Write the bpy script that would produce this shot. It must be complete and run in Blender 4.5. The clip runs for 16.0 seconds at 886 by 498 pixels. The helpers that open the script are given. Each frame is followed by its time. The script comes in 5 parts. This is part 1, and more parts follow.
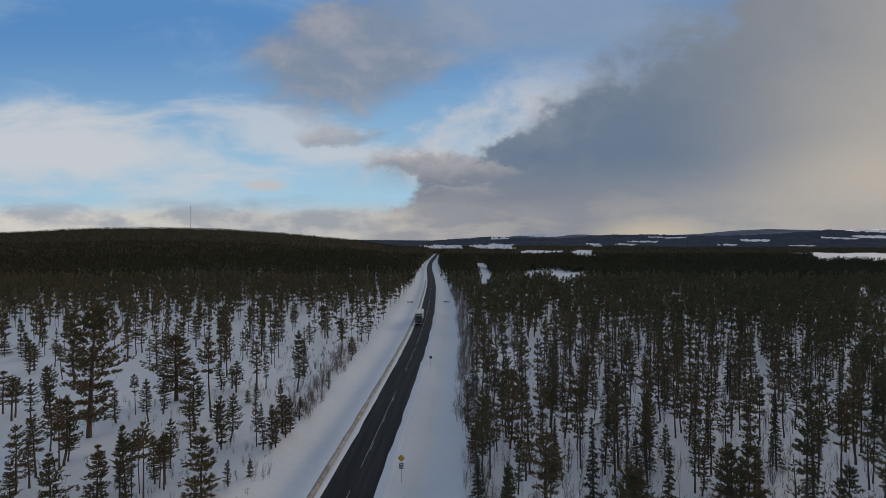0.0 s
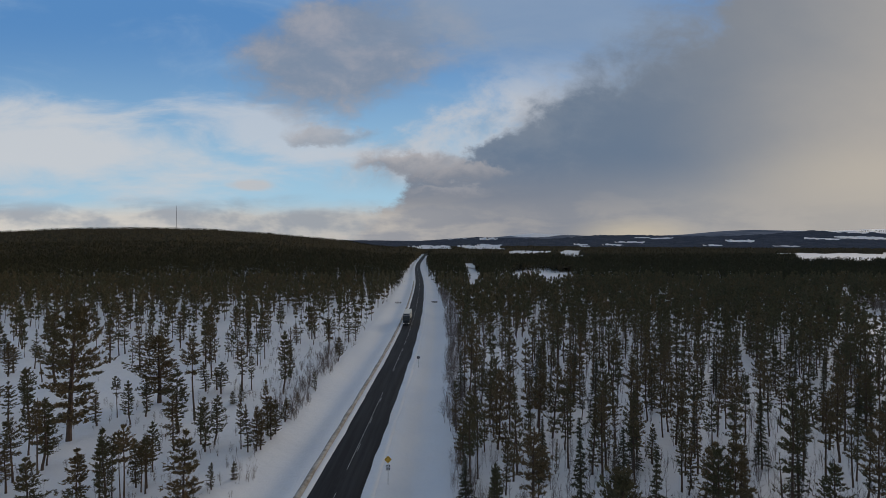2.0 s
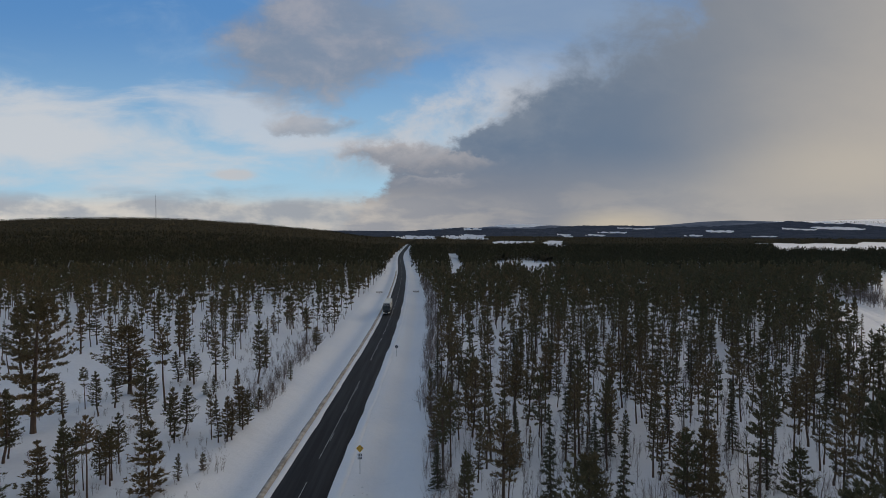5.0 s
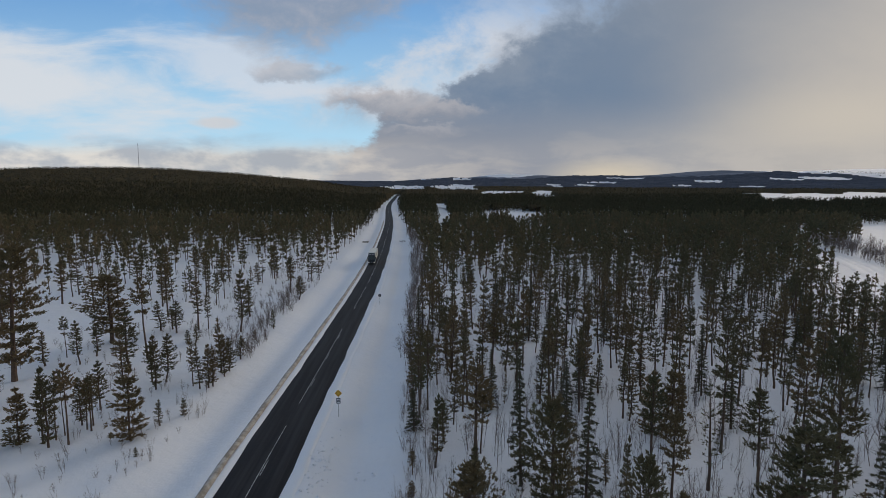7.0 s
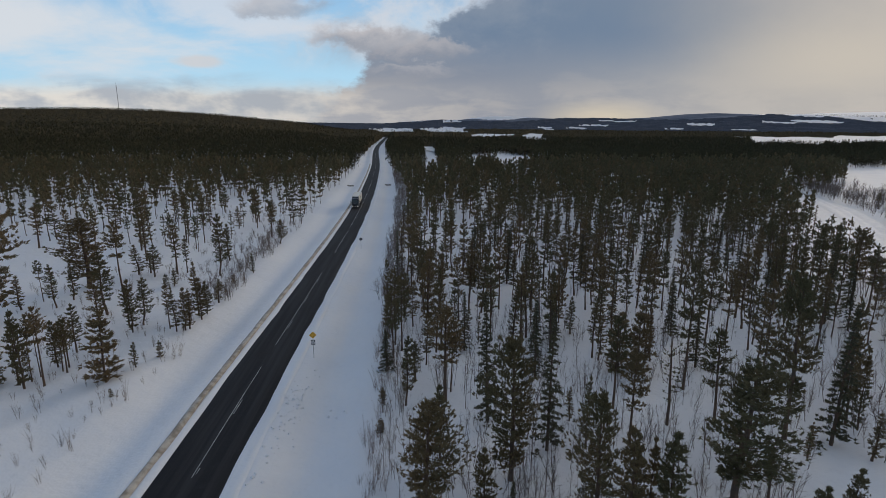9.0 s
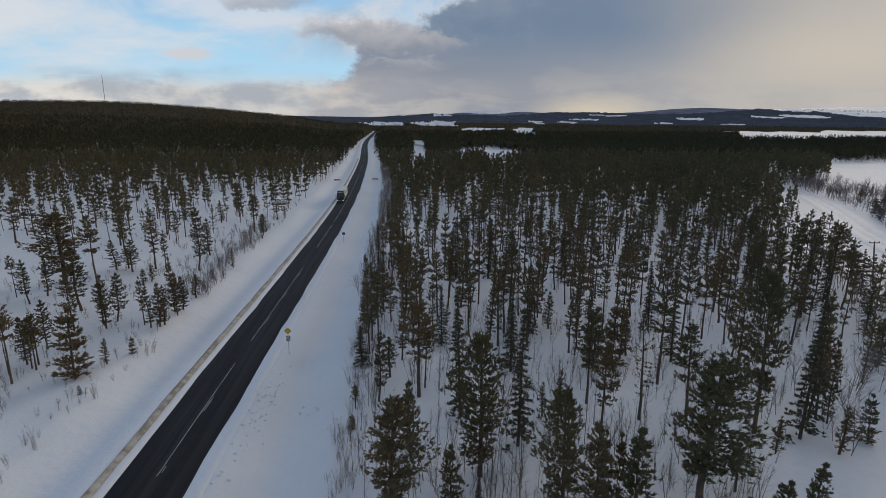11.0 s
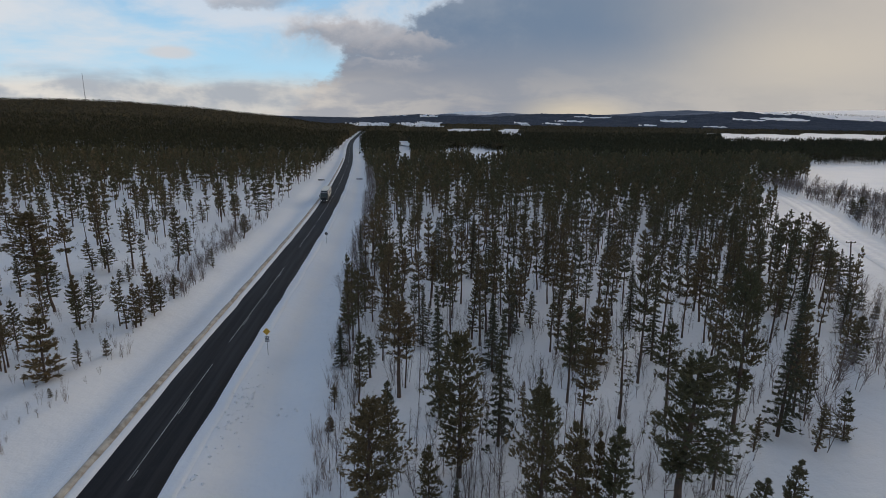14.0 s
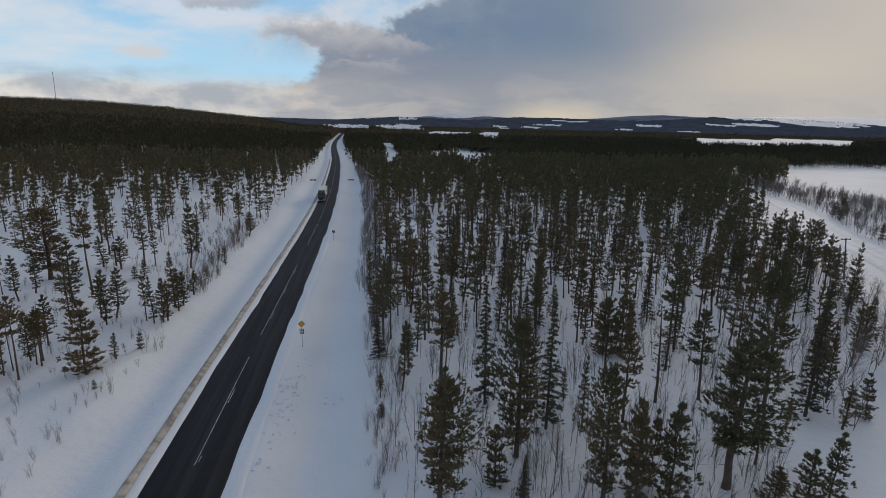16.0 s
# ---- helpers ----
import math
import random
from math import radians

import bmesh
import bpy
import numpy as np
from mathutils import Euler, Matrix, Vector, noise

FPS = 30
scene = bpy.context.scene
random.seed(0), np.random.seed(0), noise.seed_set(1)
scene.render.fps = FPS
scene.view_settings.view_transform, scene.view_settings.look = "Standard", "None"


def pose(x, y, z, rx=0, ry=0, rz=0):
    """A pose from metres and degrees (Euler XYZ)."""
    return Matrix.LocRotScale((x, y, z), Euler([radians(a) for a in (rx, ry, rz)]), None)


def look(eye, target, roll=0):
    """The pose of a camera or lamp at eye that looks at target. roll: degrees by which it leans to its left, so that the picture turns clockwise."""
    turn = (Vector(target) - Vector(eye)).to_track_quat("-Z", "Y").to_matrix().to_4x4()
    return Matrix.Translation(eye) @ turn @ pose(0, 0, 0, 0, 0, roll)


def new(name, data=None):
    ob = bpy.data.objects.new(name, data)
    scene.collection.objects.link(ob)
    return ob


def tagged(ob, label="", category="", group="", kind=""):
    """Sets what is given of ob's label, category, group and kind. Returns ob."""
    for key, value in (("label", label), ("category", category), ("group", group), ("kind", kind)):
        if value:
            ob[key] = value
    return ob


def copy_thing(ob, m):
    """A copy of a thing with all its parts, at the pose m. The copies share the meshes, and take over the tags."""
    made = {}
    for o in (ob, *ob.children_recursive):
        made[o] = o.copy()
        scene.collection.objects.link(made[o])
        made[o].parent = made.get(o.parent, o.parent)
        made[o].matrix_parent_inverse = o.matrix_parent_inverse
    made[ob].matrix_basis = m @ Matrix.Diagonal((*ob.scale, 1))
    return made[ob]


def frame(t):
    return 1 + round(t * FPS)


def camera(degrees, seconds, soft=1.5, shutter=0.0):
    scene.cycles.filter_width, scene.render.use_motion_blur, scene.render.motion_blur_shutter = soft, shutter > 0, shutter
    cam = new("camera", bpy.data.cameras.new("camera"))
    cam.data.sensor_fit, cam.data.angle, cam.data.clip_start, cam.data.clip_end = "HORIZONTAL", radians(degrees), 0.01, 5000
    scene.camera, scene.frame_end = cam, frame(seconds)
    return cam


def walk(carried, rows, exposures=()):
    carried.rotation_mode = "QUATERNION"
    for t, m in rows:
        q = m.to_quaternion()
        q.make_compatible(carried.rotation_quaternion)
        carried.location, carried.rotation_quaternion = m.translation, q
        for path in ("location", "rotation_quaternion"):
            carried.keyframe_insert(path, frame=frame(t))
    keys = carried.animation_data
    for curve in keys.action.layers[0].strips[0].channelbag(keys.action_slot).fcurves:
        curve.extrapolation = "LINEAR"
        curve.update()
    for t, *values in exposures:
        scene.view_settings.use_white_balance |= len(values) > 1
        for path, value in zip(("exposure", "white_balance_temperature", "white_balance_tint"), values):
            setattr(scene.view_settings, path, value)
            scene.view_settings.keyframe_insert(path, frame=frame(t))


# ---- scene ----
cam = camera(78.4, 16.0, 0.45)
METRES, EYE, TILT, LEAN, TURN = 17.4, 30.0, -0.7, 0.0, 0.0
ROWS = [
    (0.0, 0.0, 0.0, 0.0, 0.0, 0.0, -0.0),
    (0.5, -0.0012, 0.0061, 0.0022, -0.32, 0.0, 0.0),
    (1.0, -0.002, 0.0126, 0.0016, -0.63, 0.02, -0.03),
    (1.5, 0.0019, 0.0208, -0.0015, -0.94, 0.03, -0.04),
    (2.0, 0.0076, 0.0303, -0.0078, -1.23, 0.04, -0.02),
    (2.5, 0.0146, 0.0404, -0.0105, -1.52, 0.06, -0.02),
    (3.0, 0.0245, 0.0513, -0.0124, -1.82, 0.08, -0.0),
    (3.5, 0.0383, 0.0608, -0.0147, -2.09, 0.1, -0.01),
    (6.0, 0.1372, 0.0899, -0.0493, -3.44, -3.14, -0.01),
    (6.5, 0.1614, 0.0932, -0.0523, -3.73, -4.68, -0.01),
    (7.0, 0.1883, 0.0971, -0.0525, -3.98, -6.21, -0.0),
    (7.5, 0.2181, 0.1012, -0.0573, -4.24, -7.68, -0.02),
    (8.0, 0.2469, 0.1046, -0.0603, -4.5, -9.14, -0.03),
    (8.5, 0.2791, 0.1077, -0.0623, -4.74, -10.6, -0.07),
    (9.0, 0.313, 0.1102, -0.0638, -5.0, -12.09, -0.13),
    (11.5, 0.4464, 0.1293, -0.0641, -6.14, -12.7, -0.31),
    (12.0, 0.4688, 0.1317, -0.0638, -6.36, -12.68, -0.35),
    (12.5, 0.4863, 0.1347, -0.064, -6.59, -12.68, -0.38),
    (13.0, 0.4948, 0.1377, -0.0667, -6.83, -12.67, -0.42),
    (13.5, 0.4878, 0.1406, -0.0723, -7.08, -12.63, -0.5),
    (14.0, 0.4602, 0.1457, -0.0801, -7.35, -12.6, -0.58),
    (14.5, 0.4083, 0.1507, -0.0866, -7.69, -12.57, -0.66),
    (15.0, 0.3205, 0.1431, -0.098, -8.42, -12.48, -0.77),
    (15.5, 0.2042, 0.1214, -0.1142, -9.11, -12.38, -0.94),
    (16.0, 0.0606, 0.0882, -0.1274, -9.61, -12.28, -1.04),
]
walk(cam, [(t, pose(0, 0, EYE, TILT, LEAN, TURN) @ pose(METRES * x, METRES * y, METRES * z, 90 + pitch, roll, yaw)) for t, x, y, z, yaw, pitch, roll in ROWS],
     [(0.0, -0.03), (3.7, -0.03), (6.0, 0.08), (7.2, 0.26), (16.0, 0.26)])

# ---- light: broken winter cloud, low sun hidden behind the cloud bank on the right ----
SUN_ELEV, SUN_AZ = radians(13), radians(40)
sun_data = bpy.data.lights.new("sun", "SUN")
sun_data.energy, sun_data.angle, sun_data.color = 1.2, radians(25), (1.0, 0.84, 0.66)
sun = new("sun", sun_data)
sun_dir = Vector((math.sin(SUN_AZ) * math.cos(SUN_ELEV), math.cos(SUN_AZ) * math.cos(SUN_ELEV), math.sin(SUN_ELEV)))
sun.matrix_world = look(sun_dir * 100, (0, 0, 0))


class Nodes:
    """Short writing of shader nodes."""

    def __init__(self, tree):
        self.tree = tree
        tree.nodes.clear()

    def put(self, socket, value):
        if isinstance(value, bpy.types.NodeSocket):
            self.tree.links.new(value, socket)
        elif isinstance(value, tuple) and socket.type == "RGBA" and len(value) == 3:
            socket.default_value = (*value, 1)
        else:
            socket.default_value = value

    def node(self, kind, **values):
        n = self.tree.nodes.new(kind)
        for key, value in values.items():
            self.put(n.inputs[key.replace("_", " ")], value)
        return n

    def math(self, op, a, b=0.0, c=0.0, clamp=False):
        n = self.tree.nodes.new("ShaderNodeMath")
        n.operation, n.use_clamp = op, clamp
        for i, value in enumerate((a, b, c)):
            self.put(n.inputs[i], value)
        return n.outputs[0]

    def add(self, a, b):
        return self.math("ADD", a, b)

    def mul(self, a, b):
        return self.math("MULTIPLY", a, b)

    def step(self, value, lo, hi):
        n = self.tree.nodes.new("ShaderNodeMapRange")
        n.interpolation_type = "SMOOTHSTEP"
        for i, v in enumerate((value, lo, hi, 0.0, 1.0)):
            self.put(n.inputs[i], v)
        return n.outputs[0]

    def mix(self, fac, a, b):
        n = self.tree.nodes.new("ShaderNodeMix")
        n.data_type = "RGBA"
        self.put(n.inputs[0], fac), self.put(n.inputs[6], a), self.put(n.inputs[7], b)
        return n.outputs[2]

    def noise(self, vector, scale, detail=4.0, rough=0.55, distort=0.0):
        n = self.node("ShaderNodeTexNoise", Vector=vector, Scale=scale, Detail=detail, Roughness=rough, Distortion=distort)
        return n.outputs[0]

    def xyz(self, x, y, z=0.0):
        n = self.tree.nodes.new("ShaderNodeCombineXYZ")
        for i, v in enumerate((x, y, z)):
            self.put(n.inputs[i], v)
        return n.outputs[0]


def build_world():
    world = bpy.data.worlds.new("winter_sky")
    scene.world = world
    world.use_nodes = True
    n = Nodes(world.node_tree)
    sky = n.tree.nodes.new("ShaderNodeTexSky")
    sky.sky_type, sky.sun_disc = "NISHITA", False
    sky.sun_elevation, sky.sun_rotation, sky.altitude = SUN_ELEV, SUN_AZ, 300
    sep = n.node("ShaderNodeSeparateXYZ", Vector=n.node("ShaderNodeTexCoord").outputs["Generated"])
    x, y, z = sep.outputs
    depth = n.math("MAXIMUM", n.math("ABSOLUTE", y), 0.25)
    u, v = n.math("DIVIDE", x, depth), n.math("MAXIMUM", n.math("DIVIDE", z, depth), 0.0)
    streak = n.xyz(u, n.mul(v, 3.2), 0.3)
    puff = n.xyz(u, n.mul(v, 1.5), 2.7)
    low = n.xyz(u, n.mul(v, 3.4), 5.1)
    n_big = n.add(n.noise(puff, 3.2, 6, 0.6, 0.3), -0.5)
    n_fine = n.add(n.noise(puff, 9.0, 8, 0.62, 0.2), -0.5)
    n_streak = n.add(n.noise(streak, 3.4, 8, 0.6, 0.5), -0.5)
    n_low = n.add(n.noise(low, 6.5, 5, 0.55, 0.3), -0.5)

    def blob(cu, cv, ru, rv, tilt=0.0):
        """1 in the middle of an oval of sky, 0 at its rim, below 0 outside."""
        du, dv = n.add(u, -cu), n.add(n.add(v, -cv), n.mul(n.add(u, -cu), -tilt))
        a, b = n.mul(du, 1 / ru), n.mul(dv, 1 / rv)
        return n.math("SUBTRACT", 1.0, n.math("SQRT", n.add(n.mul(a, a), n.mul(b, b))))

    # clear sky: the sky model, paler towards the horizon
    scale = n.tree.nodes.new("ShaderNodeVectorMath")
    scale.operation = "MULTIPLY"
    n.put(scale.inputs[0], sky.outputs[0])
    scale.inputs[1].default_value = (0.030, 0.036, 0.050)
    grad = n.mix(n.step(v, 0.03, 0.42), (0.39, 0.63, 0.80), (0.105, 0.275, 0.575))
    base = n.mix(0.88, scale.outputs[0], grad)
    # high thin veil
    base = n.mix(n.mul(n.step(n.add(n_streak, n.mul(n_big, 0.6)), -0.05, 0.3), 0.34), base, (0.40, 0.52, 0.65))
    # white streaked cloud on the left
    m = n.step(n.add(blob(-0.72, 0.175, 0.52, 0.105, -0.10), n.mul(n_streak, 1.7)), 0.05, 0.7)
    base = n.mix(n.mul(m, 0.9), base, (0.58, 0.60, 0.63))
    m = n.step(n.add(blob(-0.30, 0.205, 0.26, 0.085, -0.2), n.mul(n_streak, 1.9)), 0.15, 0.85)
    base = n.mix(n.mul(m, 0.78), base, (0.54, 0.58, 0.64))
    # grey-mauve cloud high in the middle
    m = n.step(n.add(blob(-0.12, 0.352, 0.24, 0.135, 0.2), n.add(n.mul(n_big, 1.3), n.mul(n_fine, 0.9))), 0.0, 0.5)
    tone = n.mix(n.step(n.add(n_fine, n.add(n.mul(n_big, 0.5), n.mul(u, 0.5))), -0.15, 0.25), (0.215, 0.255, 0.325), (0.37, 0.36, 0.385))
    base = n.mix(n.mul(m, 0.84), base, tone)
    # grey veil reaching towards the bank
    m = n.step(n.add(blob(0.22, 0.44, 0.42, 0.17), n.mul(n_streak, 0.8)), 0.0, 0.7)
    base = n.mix(n.mul(m, 0.78), base, (0.245, 0.325, 0.45))
    # small lit scraps under it
    m = n.step(n.add(blob(-0.33, 0.105, 0.07, 0.016), n.mul(n_fine, 0.9)), 0.2, 0.7)
    base = n.mix(n.mul(m, 0.6), base, (0.55, 0.50, 0.48))
    # the bank: everything to the right of a slanting edge
    edge = n.add(n.add(n.add(u, n.mul(n.step(v, 0.16, 0.27), -0.022)), n.add(0.185, n.mul(v, -1.46))), n.add(n.mul(n_big, 0.34), n.mul(n_fine, 0.36)))
    # bright fringe in front of the bank
    fringe = n.mul(n.step(edge, -0.26, -0.09), n.step(n.add(n_big, n.mul(n_fine, 0.5)), -0.26, 0.06))
    fringe = n.mul(fringe, n.mul(n.step(v, 0.08, 0.14), n.math("SUBTRACT", 1.0, n.step(v, 0.24, 0.37))))
    base = n.mix(n.mul(fringe, 0.88), base, n.mix(n.step(n.add(n_fine, n.mul(v, 0.8)), -0.10, 0.22), (0.30, 0.32, 0.37), (0.55, 0.56, 0.59)))
    warm = n.step(n.add(n.add(n.mul(u, 1.0), n.mul(v, -0.45)), n.mul(n_big, 0.25)), 0.30, 1.0)
    dark = n.mix(n.step(n.add(edge, n.mul(n_fine, 0.3)), -0.05, 0.25), (0.19, 0.235, 0.305), (0.132, 0.187, 0.272))
    dark = n.mix(n.mul(n.step(n_big, -0.1, 0.25), 0.3), dark, (0.19, 0.225, 0.28))
    bank = n.mix(n.step(n.add(u, n.mul(v, 0.5)), 0.36, 0.85), dark, (0.218, 0.243, 0.285))
    bank = n.mix(warm, bank, (0.45, 0.415, 0.375))
    bank = n.mix(n.mul(n.step(blob(0.82, 0.09, 0.36, 0.14), 0.0, 1.0), 0.6), bank, (0.55, 0.49, 0.40))
    # paler scud low under the bank
    scud = n.mul(n.step(n_low, -0.06, 0.14), n.math("SUBTRACT", 1.0, n.step(v, 0.05, 0.12)))
    bank = n.mix(n.mul(scud, 0.45), bank, (0.42, 0.395, 0.375))
    bank = n.mix(n.mul(n.math("SUBTRACT", 1.0, n.step(v, 0.05, 0.17)), 0.6), bank, n.mix(n.step(u, 0.1, 0.6), (0.265, 0.268, 0.295), (0.40, 0.38, 0.36)))
    loose = n.step(v, 0.19, 0.34)
    base = n.mix(n.step(edge, n.add(-0.02, n.mul(loose, -0.08)), n.add(0.04, n.mul(loose, 0.09))), base, bank)
    # grey-mauve lumps in front of the bank's foot
    n_tiny = n.add(n.noise(puff, 21.0, 6, 0.6, 0.3), -0.5)
    wu = n.add(u, n.add(n.mul(n_big, 0.16), n.mul(n_fine, 0.14)))
    wv = n.add(v, n.add(n.mul(n_fine, 0.085), n.mul(n_tiny, 0.045)))
    for cu, cv, ru, rv, share in ((-0.05, 0.146, 0.125, 0.030, 0.85), (-0.19, 0.200, 0.09, 0.026, 0.6), (0.07, 0.133, 0.10, 0.026, 0.7), (0.05, 0.100, 0.10, 0.016, 0.45)):
        a, b = n.mul(n.add(wu, -cu), 1 / ru), n.mul(n.add(wv, -cv), 1 / rv)
        m = n.step(n.math("SUBTRACT", 1.0, n.math("SQRT", n.add(n.mul(a, a), n.mul(b, b)))), 0.0, 0.6)
        tone = n.mix(n.step(wv, cv - 0.7 * rv, cv + 0.7 * rv), (0.225, 0.243, 0.288), (0.40, 0.385, 0.40))
        base = n.mix(n.mul(m, share), base, tone)
    # low layer over the horizon
    thin = n.math("SUBTRACT", 1.0, n.mul(n.step(u, -0.10, 0.22), 0.72))
    m = n.mul(n.mul(n.math("SUBTRACT", 1.0, n.step(n.add(v, n.mul(n_low, 0.05)), 0.045, 0.085)), 0.92), thin)
    side = n.step(u, -0.8, 0.4)
    tone = n.mix(n.step(n.add(n_low, n.mul(n_fine, 0.7)), -0.14, 0.13), n.mix(side, (0.37, 0.38, 0.41), (0.29, 0.295, 0.32)), n.mix(side, (0.66, 0.61, 0.55), (0.43, 0.405, 0.385)))
    base = n.mix(m, base, tone)
    base = n.mix(n.mul(n.step(blob(0.38, 0.016, 0.16, 0.04), 0.0, 1.0), 0.6), base, (0.66, 0.56, 0.40))
    # broken grey cloud overhead, added out of view to tune the snow's light
    base = n.mix(n.step(z, 0.42, 0.66), base, n.mix(n.step(n_big, -0.2, 0.2), (0.174, 0.201, 0.240), (0.254, 0.275, 0.308)))
    out = n.node("ShaderNodeBackground", Color=base, Strength=1.0)
    n.tree.links.new(out.outputs[0], n.tree.nodes.new("ShaderNodeOutputWorld").inputs[0])


build_world()

# ---- materials ----


def material(name, rough, colour, bump=None, strength=0.3, distance=0.02, metal=0.0, spec=0.5):
    """colour(n, pos) and bump(n, pos) return sockets or values; pos is in metres."""
    mat = bpy.data.materials.new(name)
    mat.use_nodes = True
    n = Nodes(mat.node_tree)
    pos = n.node("ShaderNodeNewGeometry").outputs["Position"]
    bsdf = n.node("ShaderNodeBsdfPrincipled", Roughness=rough, Metallic=metal, Base_Color=colour(n, pos) if callable(colour) else colour)
    bsdf.inputs["Specular IOR Level"].default_value = spec
    if bump:
        b = n.node("ShaderNodeBump", Height=bump(n, pos), Strength=strength, Distance=distance)
        n.tree.links.new(b.outputs[0], bsdf.inputs["Normal"])
    n.tree.links.new(bsdf.outputs[0], n.tree.nodes.new("ShaderNodeOutputMaterial").inputs[0])
    return mat


def two_tone(a, b, scale, fine=0.25, lo=0.35, hi=0.65):
    def colour(n, pos):
        f = n.step(n.noise(pos, scale, 6, 0.6), lo, hi)
        c = n.mix(f, a, b)
        g = n.noise(pos, scale * 14, 3, 0.6)
        return n.mix(n.mul(n.step(g, 0.3, 0.7), fine), c, tuple(0.5 * v for v in a))
    return colour


def island_tone(a, b, c):
    """Foliage: a tone for each tuft and another for each tree."""
    def colour(n, pos):
        r = n.node("ShaderNodeNewGeometry").outputs["Random Per Island"]
        o = n.node("ShaderNodeObjectInfo").outputs["Random"]
        tree = n.step(n.add(n.noise(pos, 0.13, 2), n.mul(n.add(o, -0.5), 0.35)), 0.3, 0.7)
        return n.mix(n.mul(r, 0.75), n.mix(tree, a, b), c)
    return colour


def snow_colour(n, pos):
    big = n.noise(pos, 0.035, 5, 0.6)
    fine = n.noise(pos, 1.7, 6, 0.6)
    c = n.mix(n.step(big, 0.35, 0.7), (0.82, 0.83, 0.85), (0.76, 0.78, 0.82))
    return n.mix(n.mul(n.step(fine, 0.5, 0.8), 0.25), c, (0.64, 0.66, 0.70))


def snow_bump(n, pos):
    return n.add(n.noise(pos, 0.6, 5, 0.55), n.mul(n.noise(pos, 4.0, 4, 0.6), 0.25))


SNOW = material("snow", 0.75, snow_colour, snow_bump, 0.5, 0.25, spec=0.25)
FAR_SNOW = material("far_snow", 0.8, two_tone((0.74, 0.77, 0.82), (0.80, 0.81, 0.83), 0.01, 0.1), spec=0.2)
PACKED_SNOW = material("packed_snow", 0.7, two_tone((0.68, 0.71, 0.77), (0.78, 0.80, 0.83), 0.5, 0.1), snow_bump, 0.6, 0.1, spec=0.25)
DIRTY_SNOW = material("dirty_snow", 0.9, two_tone((0.56, 0.52, 0.46), (0.27, 0.23, 0.185), 0.9, 0.3), snow_bump, 0.8, 0.15)


def asphalt_colour(n, pos):
    sep = n.node("ShaderNodeSeparateXYZ", Vector=pos)
    along = n.xyz(n.add(sep.outputs[0], n.mul(sep.outputs[1], -0.030)), n.mul(sep.outputs[1], 0.03))
    lane = n.noise(along, 1.1, 4, 0.6)
    c = n.mix(n.step(lane, 0.35, 0.7), (0.016, 0.016, 0.018), (0.036, 0.036, 0.039))
    c = n.mix(n.mul(n.step(n.noise(pos, 0.5, 6, 0.65), 0.5, 0.75), 0.5), c, (0.030, 0.030, 0.033))
    return n.mix(n.mul(n.step(n.noise(pos, 9.0, 4, 0.7), 0.55, 0.8), 0.45), c, (0.065, 0.065, 0.068))


ASPHALT = material("asphalt", 0.8, asphalt_colour, lambda n, p: n.noise(p, 30, 4, 0.7), 0.4, 0.01, spec=0.2)
PAINT = material("road_paint", 0.6, two_tone((0.50, 0.50, 0.48), (0.16, 0.16, 0.16), 0.8, 0.4))
BARK = material("pine_bark", 0.9, two_tone((0.090, 0.062, 0.047), (0.165, 0.100, 0.064), 1.5, 0.5), lambda n, p: n.noise(p, 8, 5, 0.7), 0.6, 0.03)
NEEDLES = material("pine_needles", 0.7, island_tone((0.132, 0.122, 0.060), (0.245, 0.166, 0.084), (0.082, 0.072, 0.043)), spec=0.2)
SPRUCE = material("spruce_needles", 0.7, island_tone((0.085, 0.086, 0.050), (0.115, 0.104, 0.056), (0.048, 0.050, 0.034)), spec=0.2)
FAR_NEEDLES = material("distant_needles", 0.9, island_tone((0.078, 0.074, 0.042), (0.118, 0.094, 0.052), (0.046, 0.043, 0.028)), spec=0.0)
THICKET = material("birch_twigs", 0.9, island_tone((0.23, 0.192, 0.172), (0.265, 0.205, 0.18), (0.165, 0.137, 0.126)), spec=0.1)
STEMS = material("dark_twigs", 0.9, island_tone((0.150, 0.124, 0.110), (0.180, 0.140, 0.120), (0.098, 0.082, 0.075)), spec=0.1)


# Aerial haze is painted into this colour: far conifers tinted blue.
def hazed_canopy_colour(n, pos):
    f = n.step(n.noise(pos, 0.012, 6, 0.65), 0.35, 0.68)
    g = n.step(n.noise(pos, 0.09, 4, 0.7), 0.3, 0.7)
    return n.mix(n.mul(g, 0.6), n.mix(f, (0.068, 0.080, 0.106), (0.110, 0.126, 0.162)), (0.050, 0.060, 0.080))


HAZED_CANOPY = material("hazed_distant_woods", 0.95, hazed_canopy_colour, lambda n, p: n.noise(p, 0.12, 5, 0.7), 1.0, 6.0, spec=0.0)
HILL_WOODS = material("hill_woods", 0.95, two_tone((0.066, 0.059, 0.041), (0.092, 0.078, 0.051), 0.03, 0.35), lambda n, p: n.noise(p, 0.12, 5, 0.7), 1.0, 6.0, spec=0.0)
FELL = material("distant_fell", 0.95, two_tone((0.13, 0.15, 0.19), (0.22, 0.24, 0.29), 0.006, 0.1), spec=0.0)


# ---- plan: road, verges, clearings ----
ROAD_Y = (-400, -60, 42, 63, 80, 106, 168, 230, 318, 407, 500, 600, 760, 1000, 1200, 1500)
ROAD_X = (-27, -15.6, -12.0, -11.3, -10.6, -9.6, -7.6, -6.9, -7.3, -8.7, -11.6, -15, -18, -17.5, -16.5, -14)
HALF_ROAD = 3.3


